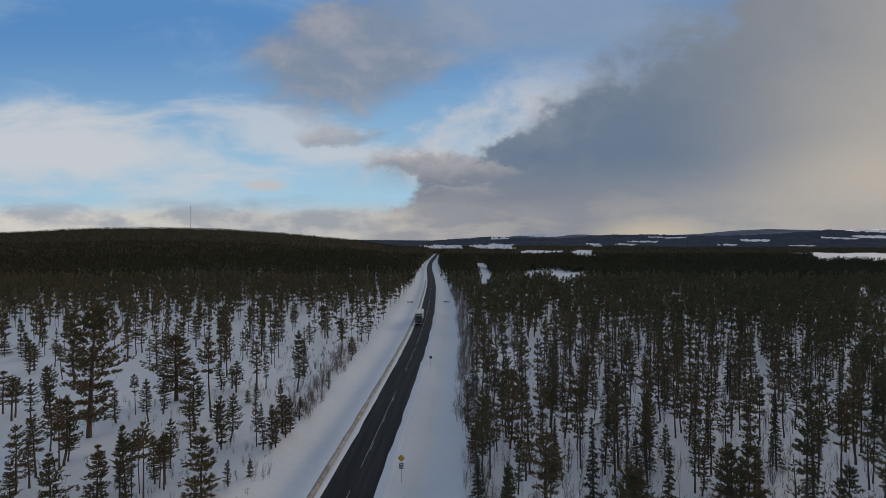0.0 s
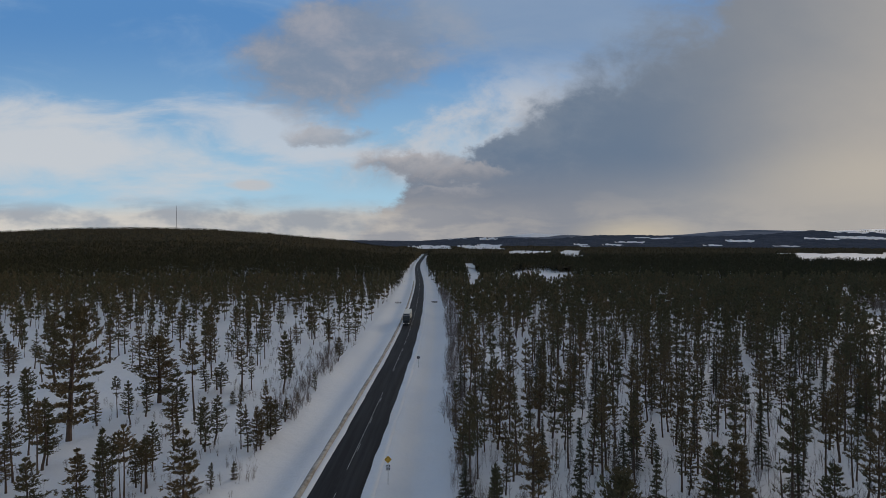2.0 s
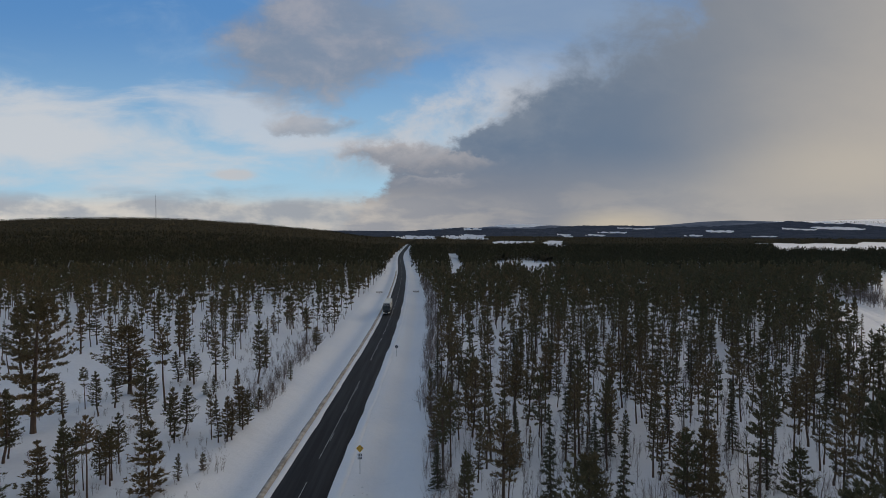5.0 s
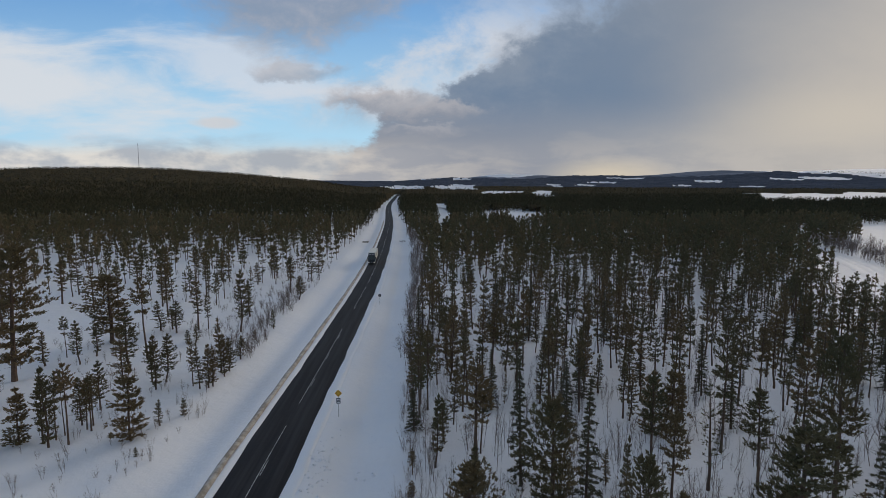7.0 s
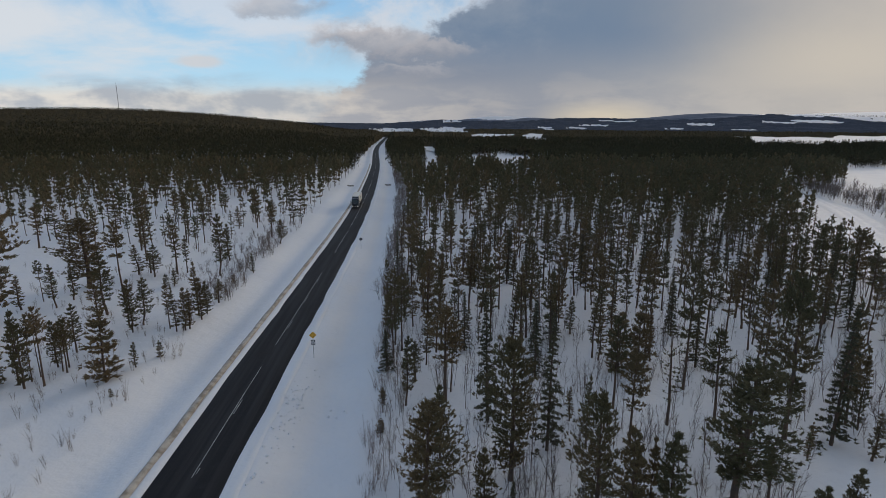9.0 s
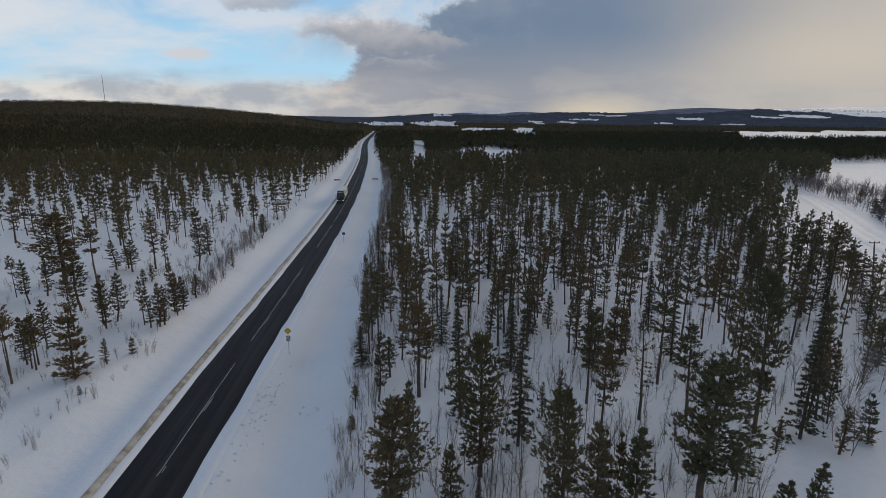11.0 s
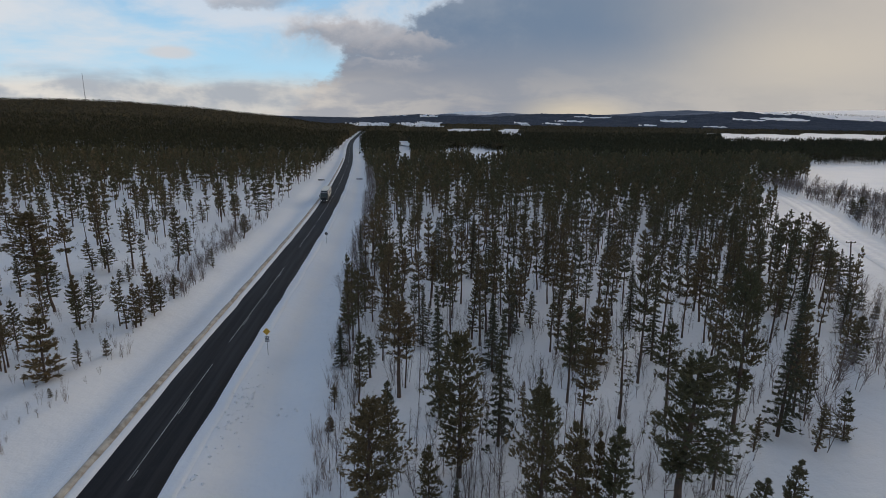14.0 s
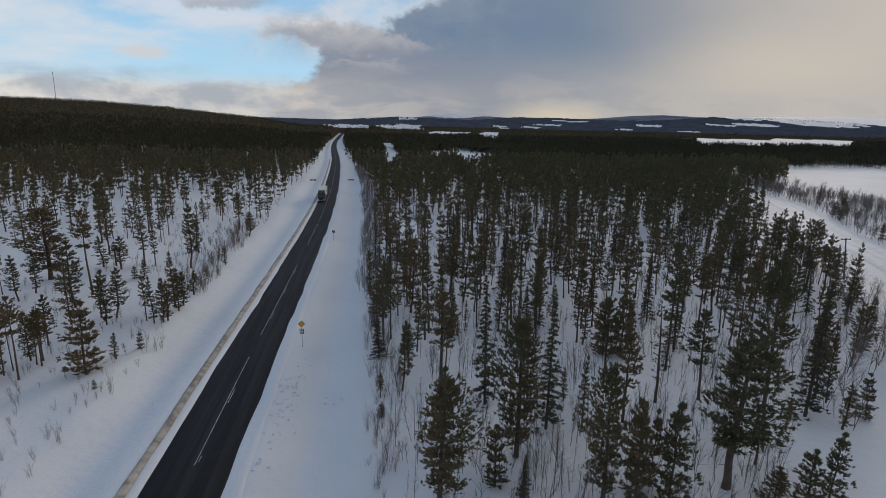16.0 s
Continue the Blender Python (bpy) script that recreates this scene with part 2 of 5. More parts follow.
def smooth_interp(v, xs, ys):
    """Monotone cubic through the plan's points."""
    xs, ys, v = np.array(xs, float), np.array(ys, float), np.asarray(v, float)
    h, d = np.diff(xs), np.diff(ys) / np.diff(xs)
    m = np.zeros(len(xs))
    m[1:-1] = (d[:-1] * h[1:] + d[1:] * h[:-1]) / (h[:-1] + h[1:])
    m[0], m[-1] = d[0], d[-1]
    i = np.clip(np.searchsorted(xs, v) - 1, 0, len(h) - 1)
    t = np.clip((v - xs[i]) / h[i], 0, 1)
    return (2 * t**3 - 3 * t**2 + 1) * ys[i] + (t**3 - 2 * t**2 + t) * h[i] * m[i] + (3 * t**2 - 2 * t**3) * ys[i + 1] + (t**3 - t**2) * h[i] * m[i + 1]


def road_x(y):
    return smooth_interp(y, ROAD_Y, ROAD_X)


def left_edge(y):
    return np.interp(y, (-100, 45, 140, 220, 400, 500, 760, 1300), (-27, -23.5, -23.6, -21, -20.8, -24, -29, -27)) + 0.9 * np.sin(y * 0.21) + 0.6 * np.sin(y * 0.57)


def right_edge(y):
    return np.interp(y, (-100, 40, 106, 170, 240, 300, 407, 500, 760, 1300), (2, 2.6, 3.2, 5.4, 6.4, 5, 0.8, -2.5, -8, -7)) + 0.5 * np.sin(y * 0.25) + 0.4 * np.sin(y * 0.73)


def smoothstep(v, lo, hi):
    t = np.clip((v - lo) / (hi - lo), 0, 1)
    return t * t * (3 - 2 * t)


# snowed-over side road on the right, running from near the camera to the far field
LANE = np.array([(32, 6), (50, 22), (62, 31), (78.3, 42.1), (96.6, 70.4), (115.6, 102.5), (131.6, 134.5), (149.6, 163.5), (165.6, 192.6), (176.5, 215.8), (187, 239)], float)
LANE_HALF = np.array([14, 15.5, 16, 13.5, 9.5, 9, 9.5, 10, 9, 7, 4], float)


def lane_distance(x, y):
    """Signed margin outside the open strip of the side road, and the signed offset from its middle."""
    best, off = np.full(np.shape(x), 1e9), np.zeros(np.shape(x))
    for (a, b, wa, wb) in zip(LANE[:-1], LANE[1:], LANE_HALF[:-1], LANE_HALF[1:]):
        d = b - a
        t = np.clip(((x - a[0]) * d[0] + (y - a[1]) * d[1]) / (d @ d), 0, 1)
        dx, dy = x - a[0] - t * d[0], y - a[1] - t * d[1]
        dist = np.hypot(dx, dy) - (wa + (wb - wa) * t)
        side = np.sign(dx * d[1] - dy * d[0])
        off = np.where(dist < best, side * np.hypot(dx, dy), off)
        best = np.minimum(best, dist)
    return best, off


def oval(x, y, cx, cy, rx, ry, turn=0.0):
    c, s = math.cos(radians(turn)), math.sin(radians(turn))
    a, b = ((x - cx) * c + (y - cy) * s) / rx, (-(x - cx) * s + (y - cy) * c) / ry
    t = np.arctan2(b, a)
    return np.hypot(a, b) - 1 + 0.12 * np.sin(3 * t + cx) + 0.10 * np.sin(8 * t + cy) + 0.08 * np.sin(19 * t + cx) + 0.10 * np.sin(x * 0.06 + 1.4 * np.sin(y * 0.02))


# frozen lakes, bogs and fields of the valley: bearing from, to (x over y), distance from, to
WHITE_FLATS = ((0.143, 0.232, 1120, 2020), (0.238, 0.284, 930, 2080), (-0.035, 0.040, 1950, 2830), (0.052, 0.134, 1900, 2850), (0.60, 0.70, 1350, 1820), (0.68, 0.86, 900, 1900), (0.84, 1.05, 1000, 2300))


def open_ground(x, y):
    """True where no wood grows: clearings, bogs, lakes and fields."""
    o = (x > 0.865 * y + 4 + 6 * np.sin(y * 0.05)) & (y > 110) & (y < 368 + 3 * np.sin(x * 0.09)) & (x < 620)
    o |= (y > 290) & (y < 768) & (np.abs(x - (32 + (y - 405) * 0.058)) < 4.2 + (y - 405) * 0.0105)
    o |= oval(x, y, 95, 450, 102, 30, 78) < 0
    u, r = x / np.maximum(y, 1.0), np.hypot(x, y)
    u = u + 0.007 * np.sin(r * 0.0045 + 1) + 0.004 * np.sin(r * 0.019)
    rag = 1 + 0.035 * np.sin(u * 61 + r * 0.004) + 0.02 * np.sin(u * 173)
    for u0, u1, r0, r1 in WHITE_FLATS:
        o |= (u > u0) & (u < u1) & (r * rag > r0) & (r * rag < r1)
    return o


def hill_height(x, y):
    """The long wooded hill on the left and the fells beyond."""
    depth = np.maximum(y, 200.0)
    u = x / depth
    left = np.interp(u, (-1.6, -1.2, -0.82, -0.65, -0.5, -0.4, -0.3, -0.2, -0.13, -0.06), (8, 14, 18, 25, 26, 23.5, 17.5, 9, 3, 0))
    z = (14 + 2200 / 961 * left) * smoothstep(y, 260, 2200) * smoothstep(-u, 0.06, 0.16) * (1 - smoothstep(y, 2300, 3200))
    far = np.interp(u, (-1.4, -0.2, -0.1, -0.02, 0.07, 0.12, 0.155, 0.19, 0.23, 0.28, 0.34, 0.42, 0.47, 0.54, 0.6, 0.75, 0.82, 1.0, 1.4),
                    (3, 3, 3, 2, 8, 10, 14.5, 17, 15.5, 13, 12, 13, 15, 21, 24, 23, 26, 30, 26))
    return z + (26 + 4700 / 961 * far) * smoothstep(y, 2300, 4600)


def ground_z(x, y):
    x, y = np.asarray(x, float), np.asarray(y, float)
    d = x - road_x(np.clip(y, -400, 1500))
    a = np.abs(d)
    near = 1 - smoothstep(np.hypot(x, y), 250, 700)
    bumps = 0.16 * np.sin(x * 0.23 + 1.3 * np.sin(y * 0.11)) + 0.13 * np.sin(y * 0.31 + x * 0.17) + 0.05 * np.sin(x * 0.9 + y * 0.7) + 0.04 * np.sin(y * 1.3 - x * 0.6)
    z = bumps * near * smoothstep(a, 8, 15)
    z = z + np.where(a < 15, -0.30 + 0.46 * smoothstep(a, 3.35, 4.6) - 0.95 * smoothstep(a, 4.8, 9.0) + 0.79 * smoothstep(a, 9.0, 14.5), 0)
    margin, off = lane_distance(x, y)
    on = (1 - smoothstep(margin, -3, 0.5)) * (1 - smoothstep(y, 280, 310))
    z = z * (1 - on)
    return z + hill_height(x, y)


def mesh_object(name, verts, faces, mat, parent=None, smooth=False):
    me = bpy.data.meshes.new(name)
    verts, faces = np.asarray(verts, np.float32), np.asarray(faces, np.int32)
    k = faces.shape[1]
    me.vertices.add(len(verts)), me.loops.add(faces.size), me.polygons.add(len(faces))
    me.vertices.foreach_set("co", verts.ravel())
    me.loops.foreach_set("vertex_index", faces.ravel())
    me.polygons.foreach_set("loop_start", np.arange(0, faces.size, k, dtype=np.int32))
    me.polygons.foreach_set("use_smooth", np.full(len(faces), smooth))
    me.update(calc_edges=True)
    me.validate()
    me.materials.append(mat)
    ob = new(name, me)
    ob.parent = parent
    return ob


def grid_faces(rows, cols):
    i = np.arange((rows - 1) * cols).reshape(rows - 1, cols)[:, :-1].ravel()
    return np.stack([i, i + 1, i + cols + 1, i + cols], 1)


def growing(start, step, growth, limit):
    out = [start]
    while out[-1] < limit:
        out.append(out[-1] + step)
        step *= growth
    return out


def build_ground():
    right, left = growing(9.0, 0.8, 1.07, 4950), [-v for v in growing(30.0, 0.8, 1.07, 4950)]
    xs = np.array(left[::-1] + list(np.arange(-29.6, 8.9, 0.4)) + right)
    ahead, back = growing(20.0, 1.4, 1.022, 4950), [-v for v in growing(0.0, 6, 1.12, 1500)]
    ys = np.array(back[::-1] + list(np.arange(2.0, 19.9, 2.0)) + ahead)
    gx, gy = np.meshgrid(xs, ys)
    gz = ground_z(gx, gy) - 6.0 * smoothstep(np.hypot(gx, gy), 900, 1200)
    ob = mesh_object("ground", np.stack([gx, gy, gz], -1).reshape(-1, 3), grid_faces(len(ys), len(xs)), SNOW, smooth=True)
    tagged(ob, "snow-covered ground with soft drifts under the pines", "snow ground", kind="structure")


build_ground()


def strip(name, y0, y1, step, offsets, heights, mat, wobble=0.0, parent=None, smooth=True, seed=1):
    """A long sheet that follows the road: offsets from its middle and heights across it."""
    ys = np.array(growing(y0, step, 1.01, y1))
    rng = np.random.default_rng(seed)
    cx = road_x(ys)
    rows = []
    for k, (o, h) in enumerate(zip(offsets, heights)):
        j = wobble * (np.interp(ys, np.arange(y0, y1 + 9, 1.3), rng.normal(0, 1, len(np.arange(y0, y1 + 9, 1.3)))))
        hj = 0.35 * j if 0 < k < len(offsets) - 1 else 0 * j
        rows.append(np.stack([cx + o + j, ys, h + hj + 0 * ys], 1))
    v = np.stack(rows, 1)
    ob = mesh_object(name, v.reshape(-1, 3), grid_faces(len(ys), len(offsets)), mat, parent, smooth)
    return ob


def build_road():
    road = strip("road", -380, 1480, 2.0, (-HALF_ROAD - 0.25, -HALF_ROAD, -1.7, 0, 1.7, HALF_ROAD, HALF_ROAD + 0.25), (-0.12, 0.0, 0.03, 0.05, 0.03, 0.0, -0.12), ASPHALT, 0.05)
    tagged(road, "dark wet asphalt two-lane road through snow", "road", kind="structure")
    line = strip("centre_line", -100, 700, 2.0, (-0.045, 0.045), (0.056, 0.056), PAINT, 0.0, road)
    tagged(line, "thin worn white centre line")
    y = 6.0
    while y < 420:
        ys = np.array([y, y + 1.5, y + 3.0])
        v = np.concatenate([np.stack([road_x(ys) + o, ys, 0.056 + 0 * ys], 1) for o in (0.16, 0.26)])
        mesh_object("lane_dash", v, [(0, 3, 4, 1), (1, 4, 5, 2)], PAINT, road)
        y += 12.0
    berm = strip("snow_bank", -300, 420, 0.7, (-4.8, -4.52, -4.28, -4.05, -3.86), (0.06, 0.27, 0.38, 0.25, 0.07), DIRTY_SNOW, 0.10, seed=5)
    tagged(berm, "ploughed bank of sand-stained snow along the road", "snow bank", kind="structure")
    crust = strip("snow_kerb", -300, 900, 0.8, (-4.05, -3.7, -3.3, -3.05), (0.02, 0.14, 0.10, 0.012), SNOW, 0.06, seed=6)
    tagged(crust, "narrow crust of white snow on the road edge", "snow edge", kind="structure")
    shoulder = strip("snow_kerb", -300, 900, 0.8, (3.1, 3.35, 3.8, 4.3, 4.6, 4.9), (0.012, 0.12, 0.10, 0.34, 0.20, 0.06), SNOW, 0.12, seed=7)
    tagged(shoulder, "low ridge of ploughed white snow on the road edge", "snow edge", kind="structure")


build_road()


def build_far_country():
    """Rolling woods and fells from a kilometre out to the skyline: woods stand 8 m over the fields."""
    az = np.linspace(radians(-66), radians(66), 560)
    dist = np.array(growing(540, 8, 1.02, 4880))
    r, a = np.meshgrid(dist, az, indexing="ij")
    x, y = r * np.sin(a), r * np.cos(a)
    u = x / np.maximum(y, 1)
    z = ground_z(x, y)
    rng = np.random.default_rng(3)
    wood = ~open_ground(x, y)
    near_rim = 570 + 26 * np.sin(a * 41) + 30 * np.sin(a * 97 + 1.3) + rng.normal(0, 22, r.shape)
    wood &= np.abs(x - road_x(np.clip(y, -400, 1500)) - 1) > np.where(y < 1500, 13, 0)
    # snowfields on the far slopes
    for cu, cd, ru, rd in ((0.91, 4810, 0.145, 190), (0.95, 4530, 0.085, 120), (0.80, 4160, 0.055, 60), (0.725, 3960, 0.035, 60), (0.577, 3500, 0.034, 75), (0.043, 4230, 0.023, 60), (0.094, 3900, 0.007, 170),
                           (0.110, 3850, 0.010, 60), (0.10, 3700, 0.02, 40), (0.235, 3880, 0.014, 60), (0.362, 3350, 0.024, 55), (0.335, 2980, 0.022, 60), (0.275, 2950, 0.012, 70), (0.283, 2700, 0.010, 50), (0.385, 3950, 0.014, 60),
                           (0.43, 3880, 0.02, 50), (0.52, 3050, 0.02, 40), (0.66, 3100, 0.03, 40)):
        wood &= np.hypot((u - cu) / ru, (r - cd) / rd) > 1 + 0.25 * np.sin(u * 90 + r * 0.02)
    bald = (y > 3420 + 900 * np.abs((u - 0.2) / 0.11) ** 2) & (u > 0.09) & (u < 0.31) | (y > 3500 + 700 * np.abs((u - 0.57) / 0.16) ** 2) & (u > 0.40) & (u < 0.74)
    cap = (y > 3600 + 560 * np.abs((u - 0.19) / 0.055) ** 2) & (u > 0.125) & (u < 0.262)
    beside = np.abs(x - road_x(np.clip(y, -400, 1500))) < 40
    roof = z + np.where(wood & ~bald, 5.0 + 3.0 * smoothstep(r, 600, 1100) + 1.5 * rng.normal(0, 1, z.shape), np.where(beside & (y < 1500), -0.6, 1.0))
    v = np.stack([x, y, roof], -1).reshape(-1, 3)
    f = grid_faces(len(dist), len(az))
    f = f[(r > near_rim).reshape(-1)[f].all(1)]
    # woods past 2700 m take the colour with haze painted in
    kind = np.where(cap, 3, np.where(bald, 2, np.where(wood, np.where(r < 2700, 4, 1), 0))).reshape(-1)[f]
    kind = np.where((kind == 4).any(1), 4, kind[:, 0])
    for k, name, mat, label in ((0, "far_snowfield", FAR_SNOW, "distant snow-covered fields and frozen lakes"), (1, "far_woods", HAZED_CANOPY, "dark distant conifer woods over rolling country, tinted with painted haze"),
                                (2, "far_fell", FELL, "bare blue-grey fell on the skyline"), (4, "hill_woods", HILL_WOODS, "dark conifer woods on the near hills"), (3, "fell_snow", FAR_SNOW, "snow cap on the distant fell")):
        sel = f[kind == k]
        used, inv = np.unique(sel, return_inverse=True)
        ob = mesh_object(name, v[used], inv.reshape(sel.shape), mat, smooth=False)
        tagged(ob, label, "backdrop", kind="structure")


build_far_country()


def build_lane():
    """Two packed wheel ruts and their low ridges along the side road."""
    cum = np.concatenate([[0], np.cumsum(np.hypot(*np.diff(LANE, axis=0).T))])
    along = np.arange(4, cum[-1] - 6, 1.5)
    cx, cy = smooth_interp(along, cum, LANE[:, 0]), smooth_interp(along, cum, LANE[:, 1])
    dx, dy = np.gradient(cx), np.gradient(cy)
    ln = np.hypot(dx, dy)
    nx, ny = dy / ln, -dx / ln
    offs = np.array([-4.6, -3.6, -2.6, -1.7, -1.2, -0.7, 0.7, 1.2, 1.7, 2.6, 3.6, 4.6])
    hts = np.array([0.0, 0.30, 0.22, 0.10, -0.04, 0.10, 0.10, -0.04, 0.10, 0.22, 0.30, 0.0]) + 0.05
    g = np.random.default_rng(9)
    rows = [np.stack([cx + nx * (o + 3.6), cy + ny * (o + 3.6), h + g.normal(0, 0.025, len(cx))], 1) for o, h in zip(offs, hts)]
    ob = mesh_object("lane", np.stack(rows, 1).reshape(-1, 3), grid_faces(len(cx), len(offs)), PACKED_SNOW, smooth=True)
    tagged(ob, "snow-covered side lane with two packed wheel ruts", "lane", kind="structure")


build_lane()

# ---- trees ----


def tube(points, radii, sides):
    """Tapered prism along a bent line."""
    p, r = np.asarray(points, float), np.asarray(radii, float)
    ang = np.arange(sides) * 2 * math.pi / sides
    d = np.gradient(p, axis=0)
    d /= np.linalg.norm(d, axis=1)[:, None] + 1e-9
    ref = np.where(np.abs(d[:, 2:3]) > 0.8, np.array([[1.0, 0, 0]]), np.array([[0, 0, 1.0]]))
    s = np.cross(d, ref)
    s /= np.linalg.norm(s, axis=1)[:, None] + 1e-9
    t = np.cross(d, s)
    v = p[:, None] + r[:, None, None] * (np.cos(ang)[None, :, None] * s[:, None] + np.sin(ang)[None, :, None] * t[:, None])
    i = np.arange((len(p) - 1) * sides)
    j = (i // sides) * sides + (i + 1) % sides
    f = np.concatenate([np.stack([i, j, j + sides], 1), np.stack([i, j + sides, i + sides], 1)])
    return v.reshape(-1, 3), f


def join(parts):
    vs, fs, k = [], [], 0
    for v, f in parts:
        vs.append(v), fs.append(f + k)
        k += len(v)
    return np.concatenate(vs), np.concatenate(fs)


def tufts(rng, centres, size, count, flat=0.7, wide=0.55, lean=None):
    """Ragged needle tufts: a few pointed blades round each centre."""
    c = np.repeat(centres, count, axis=0)
    s = np.repeat(np.broadcast_to(size, len(centres)), count)
    tri = rng.normal(0, 1, (len(c), 3, 3))
    if lean is not None:
        tri[:, 0] += 1.6 * np.repeat(lean, count, axis=0)
    tri /= np.linalg.norm(tri, axis=2)[:, :, None]
    tri[:, :, 2] *= flat
    tri[:, 1:] = tri[:, 1:] * wide - tri[:, :1] * 0.35
    v = c[:, None] + tri * s[:, None, None]
    return v.reshape(-1, 3), np.arange(len(c) * 3).reshape(-1, 3)


def pine(rng, bare=0.3, width=0.14, form=0.5, whorls=15, per=5, along=8, blades=7, size=0.22, sides=6, wide=0.24, gaps=0.15, twist=0.05):
    """A pine 10 m high: trunk and crown meshes. bare: clean share of the trunk; form: 0 a pointed cone, 1 a rounded old crown; gaps: share of branches lost."""
    h = 10.0
    zs = np.array([0, 0.06, 0.2, 0.4, 0.6, 0.8, 0.97]) * h
    bend = np.cumsum(rng.normal(0, twist, (7, 2)), axis=0)
    bend[:2] = 0
    axis = np.column_stack([bend, zs])
    axis[0, 2] = -0.5
    trunk = [tube(axis, np.array([0.16, 0.12, 0.105, 0.088, 0.064, 0.04, 0.012]) * (0.9 + 0.2 * rng.random()) * (1.5 if form > 0.7 else 1.0), sides)]
    centres, sizes, leans = [], [], []
    heavy = rng.random() * 6.28
    # a few dead stubs on the clean trunk
    for _ in range(int(10 * bare) if sides > 4 else 0):
        z, a, ln = h * bare * rng.uniform(0.35, 1.0), rng.random() * 6.28, rng.uniform(0.2, 0.7)
        base = np.array([np.interp(z, zs, axis[:, 0]), np.interp(z, zs, axis[:, 1]), z])
        trunk.append(tube([base, base + ln * np.array([math.cos(a), math.sin(a), 0.05])], [0.02, 0.006], 3))
    for i in range(whorls):
        w = (i + 0.35 * rng.normal()) / (whorls - 0.5)
        w = min(max(w, 0.0), 0.98)
        level = h * (bare + (0.965 - bare) * w ** 0.92)
        cone = (1 - w) ** 0.8 * min(1, 0.55 + 2.2 * w) + 0.05
        dome = math.sqrt(max(0.02, 1 - w ** 2.6)) * min(1, 0.55 + 1.8 * w)
        reach = h * width * ((1 - form) * cone + form * dome) * rng.uniform(0.8, 1.12)
        start = rng.random() * 6.28
        for b in range(per):
            if rng.random() < gaps * (1.5 - w):
                continue
            ang = start + (b + rng.normal(0, 0.18)) * 6.283 / per
            length = reach * rng.uniform(0.6, 1.12) * (1 + 0.22 * math.cos(ang - heavy))
            rise = -0.06 + 0.75 * w + 0.1 * rng.normal()
            z = level + rng.normal(0, 0.1)
            base = np.array([np.interp(z, zs, axis[:, 0]), np.interp(z, zs, axis[:, 1]), z])
            out = np.array([math.cos(ang), math.sin(ang), 0])
            side = np.array([-out[1], out[0], 0])
            mid = base + out * length * 0.55 + np.array([0, 0, length * rise * 0.4])
            end = base + out * length + np.array([0, 0, length * (rise + 0.12)])
            if sides > 4:
                trunk.append(tube([base, mid, end], [0.036 * (1.1 - w), 0.022 * (1.1 - w), 0.006], 3) if length > 1.2 else tube([base, end], [0.03 * (1.1 - w), 0.006], 3))
            k = max(2, int(along * (0.35 + 0.8 * length / (h * width))))
            t = 0.22 + 0.82 * rng.random(k) ** 0.75
            line = np.where(t[:, None] < 0.55, base + (mid - base) * (t / 0.55)[:, None], mid + (end - mid) * ((t - 0.55) / 0.45)[:, None])
            fan = rng.normal(0, 0.23, k) * length * np.minimum(t, 0.9)
            pts = line + side * fan[:, None] + np.array([0, 0, 1]) * rng.normal(0.04, 0.07, k)[:, None]
            centres.append(pts), sizes.append(np.full(k, size) * rng.uniform(0.75, 1.25, k))
            leans.append(out * 0.7 + side * (np.sign(fan) * 0.35)[:, None] + (0, 0, 0.45 + 0.6 * w))
    centres.append(np.column_stack([np.full(7, axis[-1, 0]), np.full(7, axis[-1, 1]), h * np.linspace(0.92, 1.0, 7)])), sizes.append(np.full(7, size * 0.8)), leans.append(np.tile((0, 0, 1.3), (7, 1)))
    crown = tufts(rng, np.concatenate(centres), np.concatenate(sizes), blades, 1.0, wide, np.concatenate(leans))
    return join(trunk), crown


def spruce(rng, branches=60, along=8, blades=6, size=0.32, sides=6, width=0.13, wide=0.36):
    """Narrow northern spruce, 10 m high, branched nearly to the snow."""
    h = 10.0
    trunk = [tube([(0, 0, -0.5), (0, 0, 3), (0.03, 0, 7), (0, 0, 9.8)], [0.15, 0.11, 0.06, 0.012], sides)]
    centres = []
    for i in range(branches):
        w = (i + rng.random()) / branches
        z = h * (0.06 + 0.92 * w)
        length = h * width * (1.02 - w) ** 0.8 * (0.7 + 0.5 * rng.random())
        ang = i * 2.4 + rng.normal(0, 0.4)
        k = max(2, int(along * (0.3 + length / (h * width))))
        t = 0.15 + 0.85 * rng.random(k)
        out = np.array([math.cos(ang), math.sin(ang), -0.32])
        side = np.array([-out[1], out[0], 0])
        centres.append(np.array([0, 0, z]) + out * (length * t)[:, None] + side * (rng.normal(0, 0.16, k) * length)[:, None])
    return join(trunk), tufts(rng, np.concatenate(centres), size, blades, 0.5, wide)


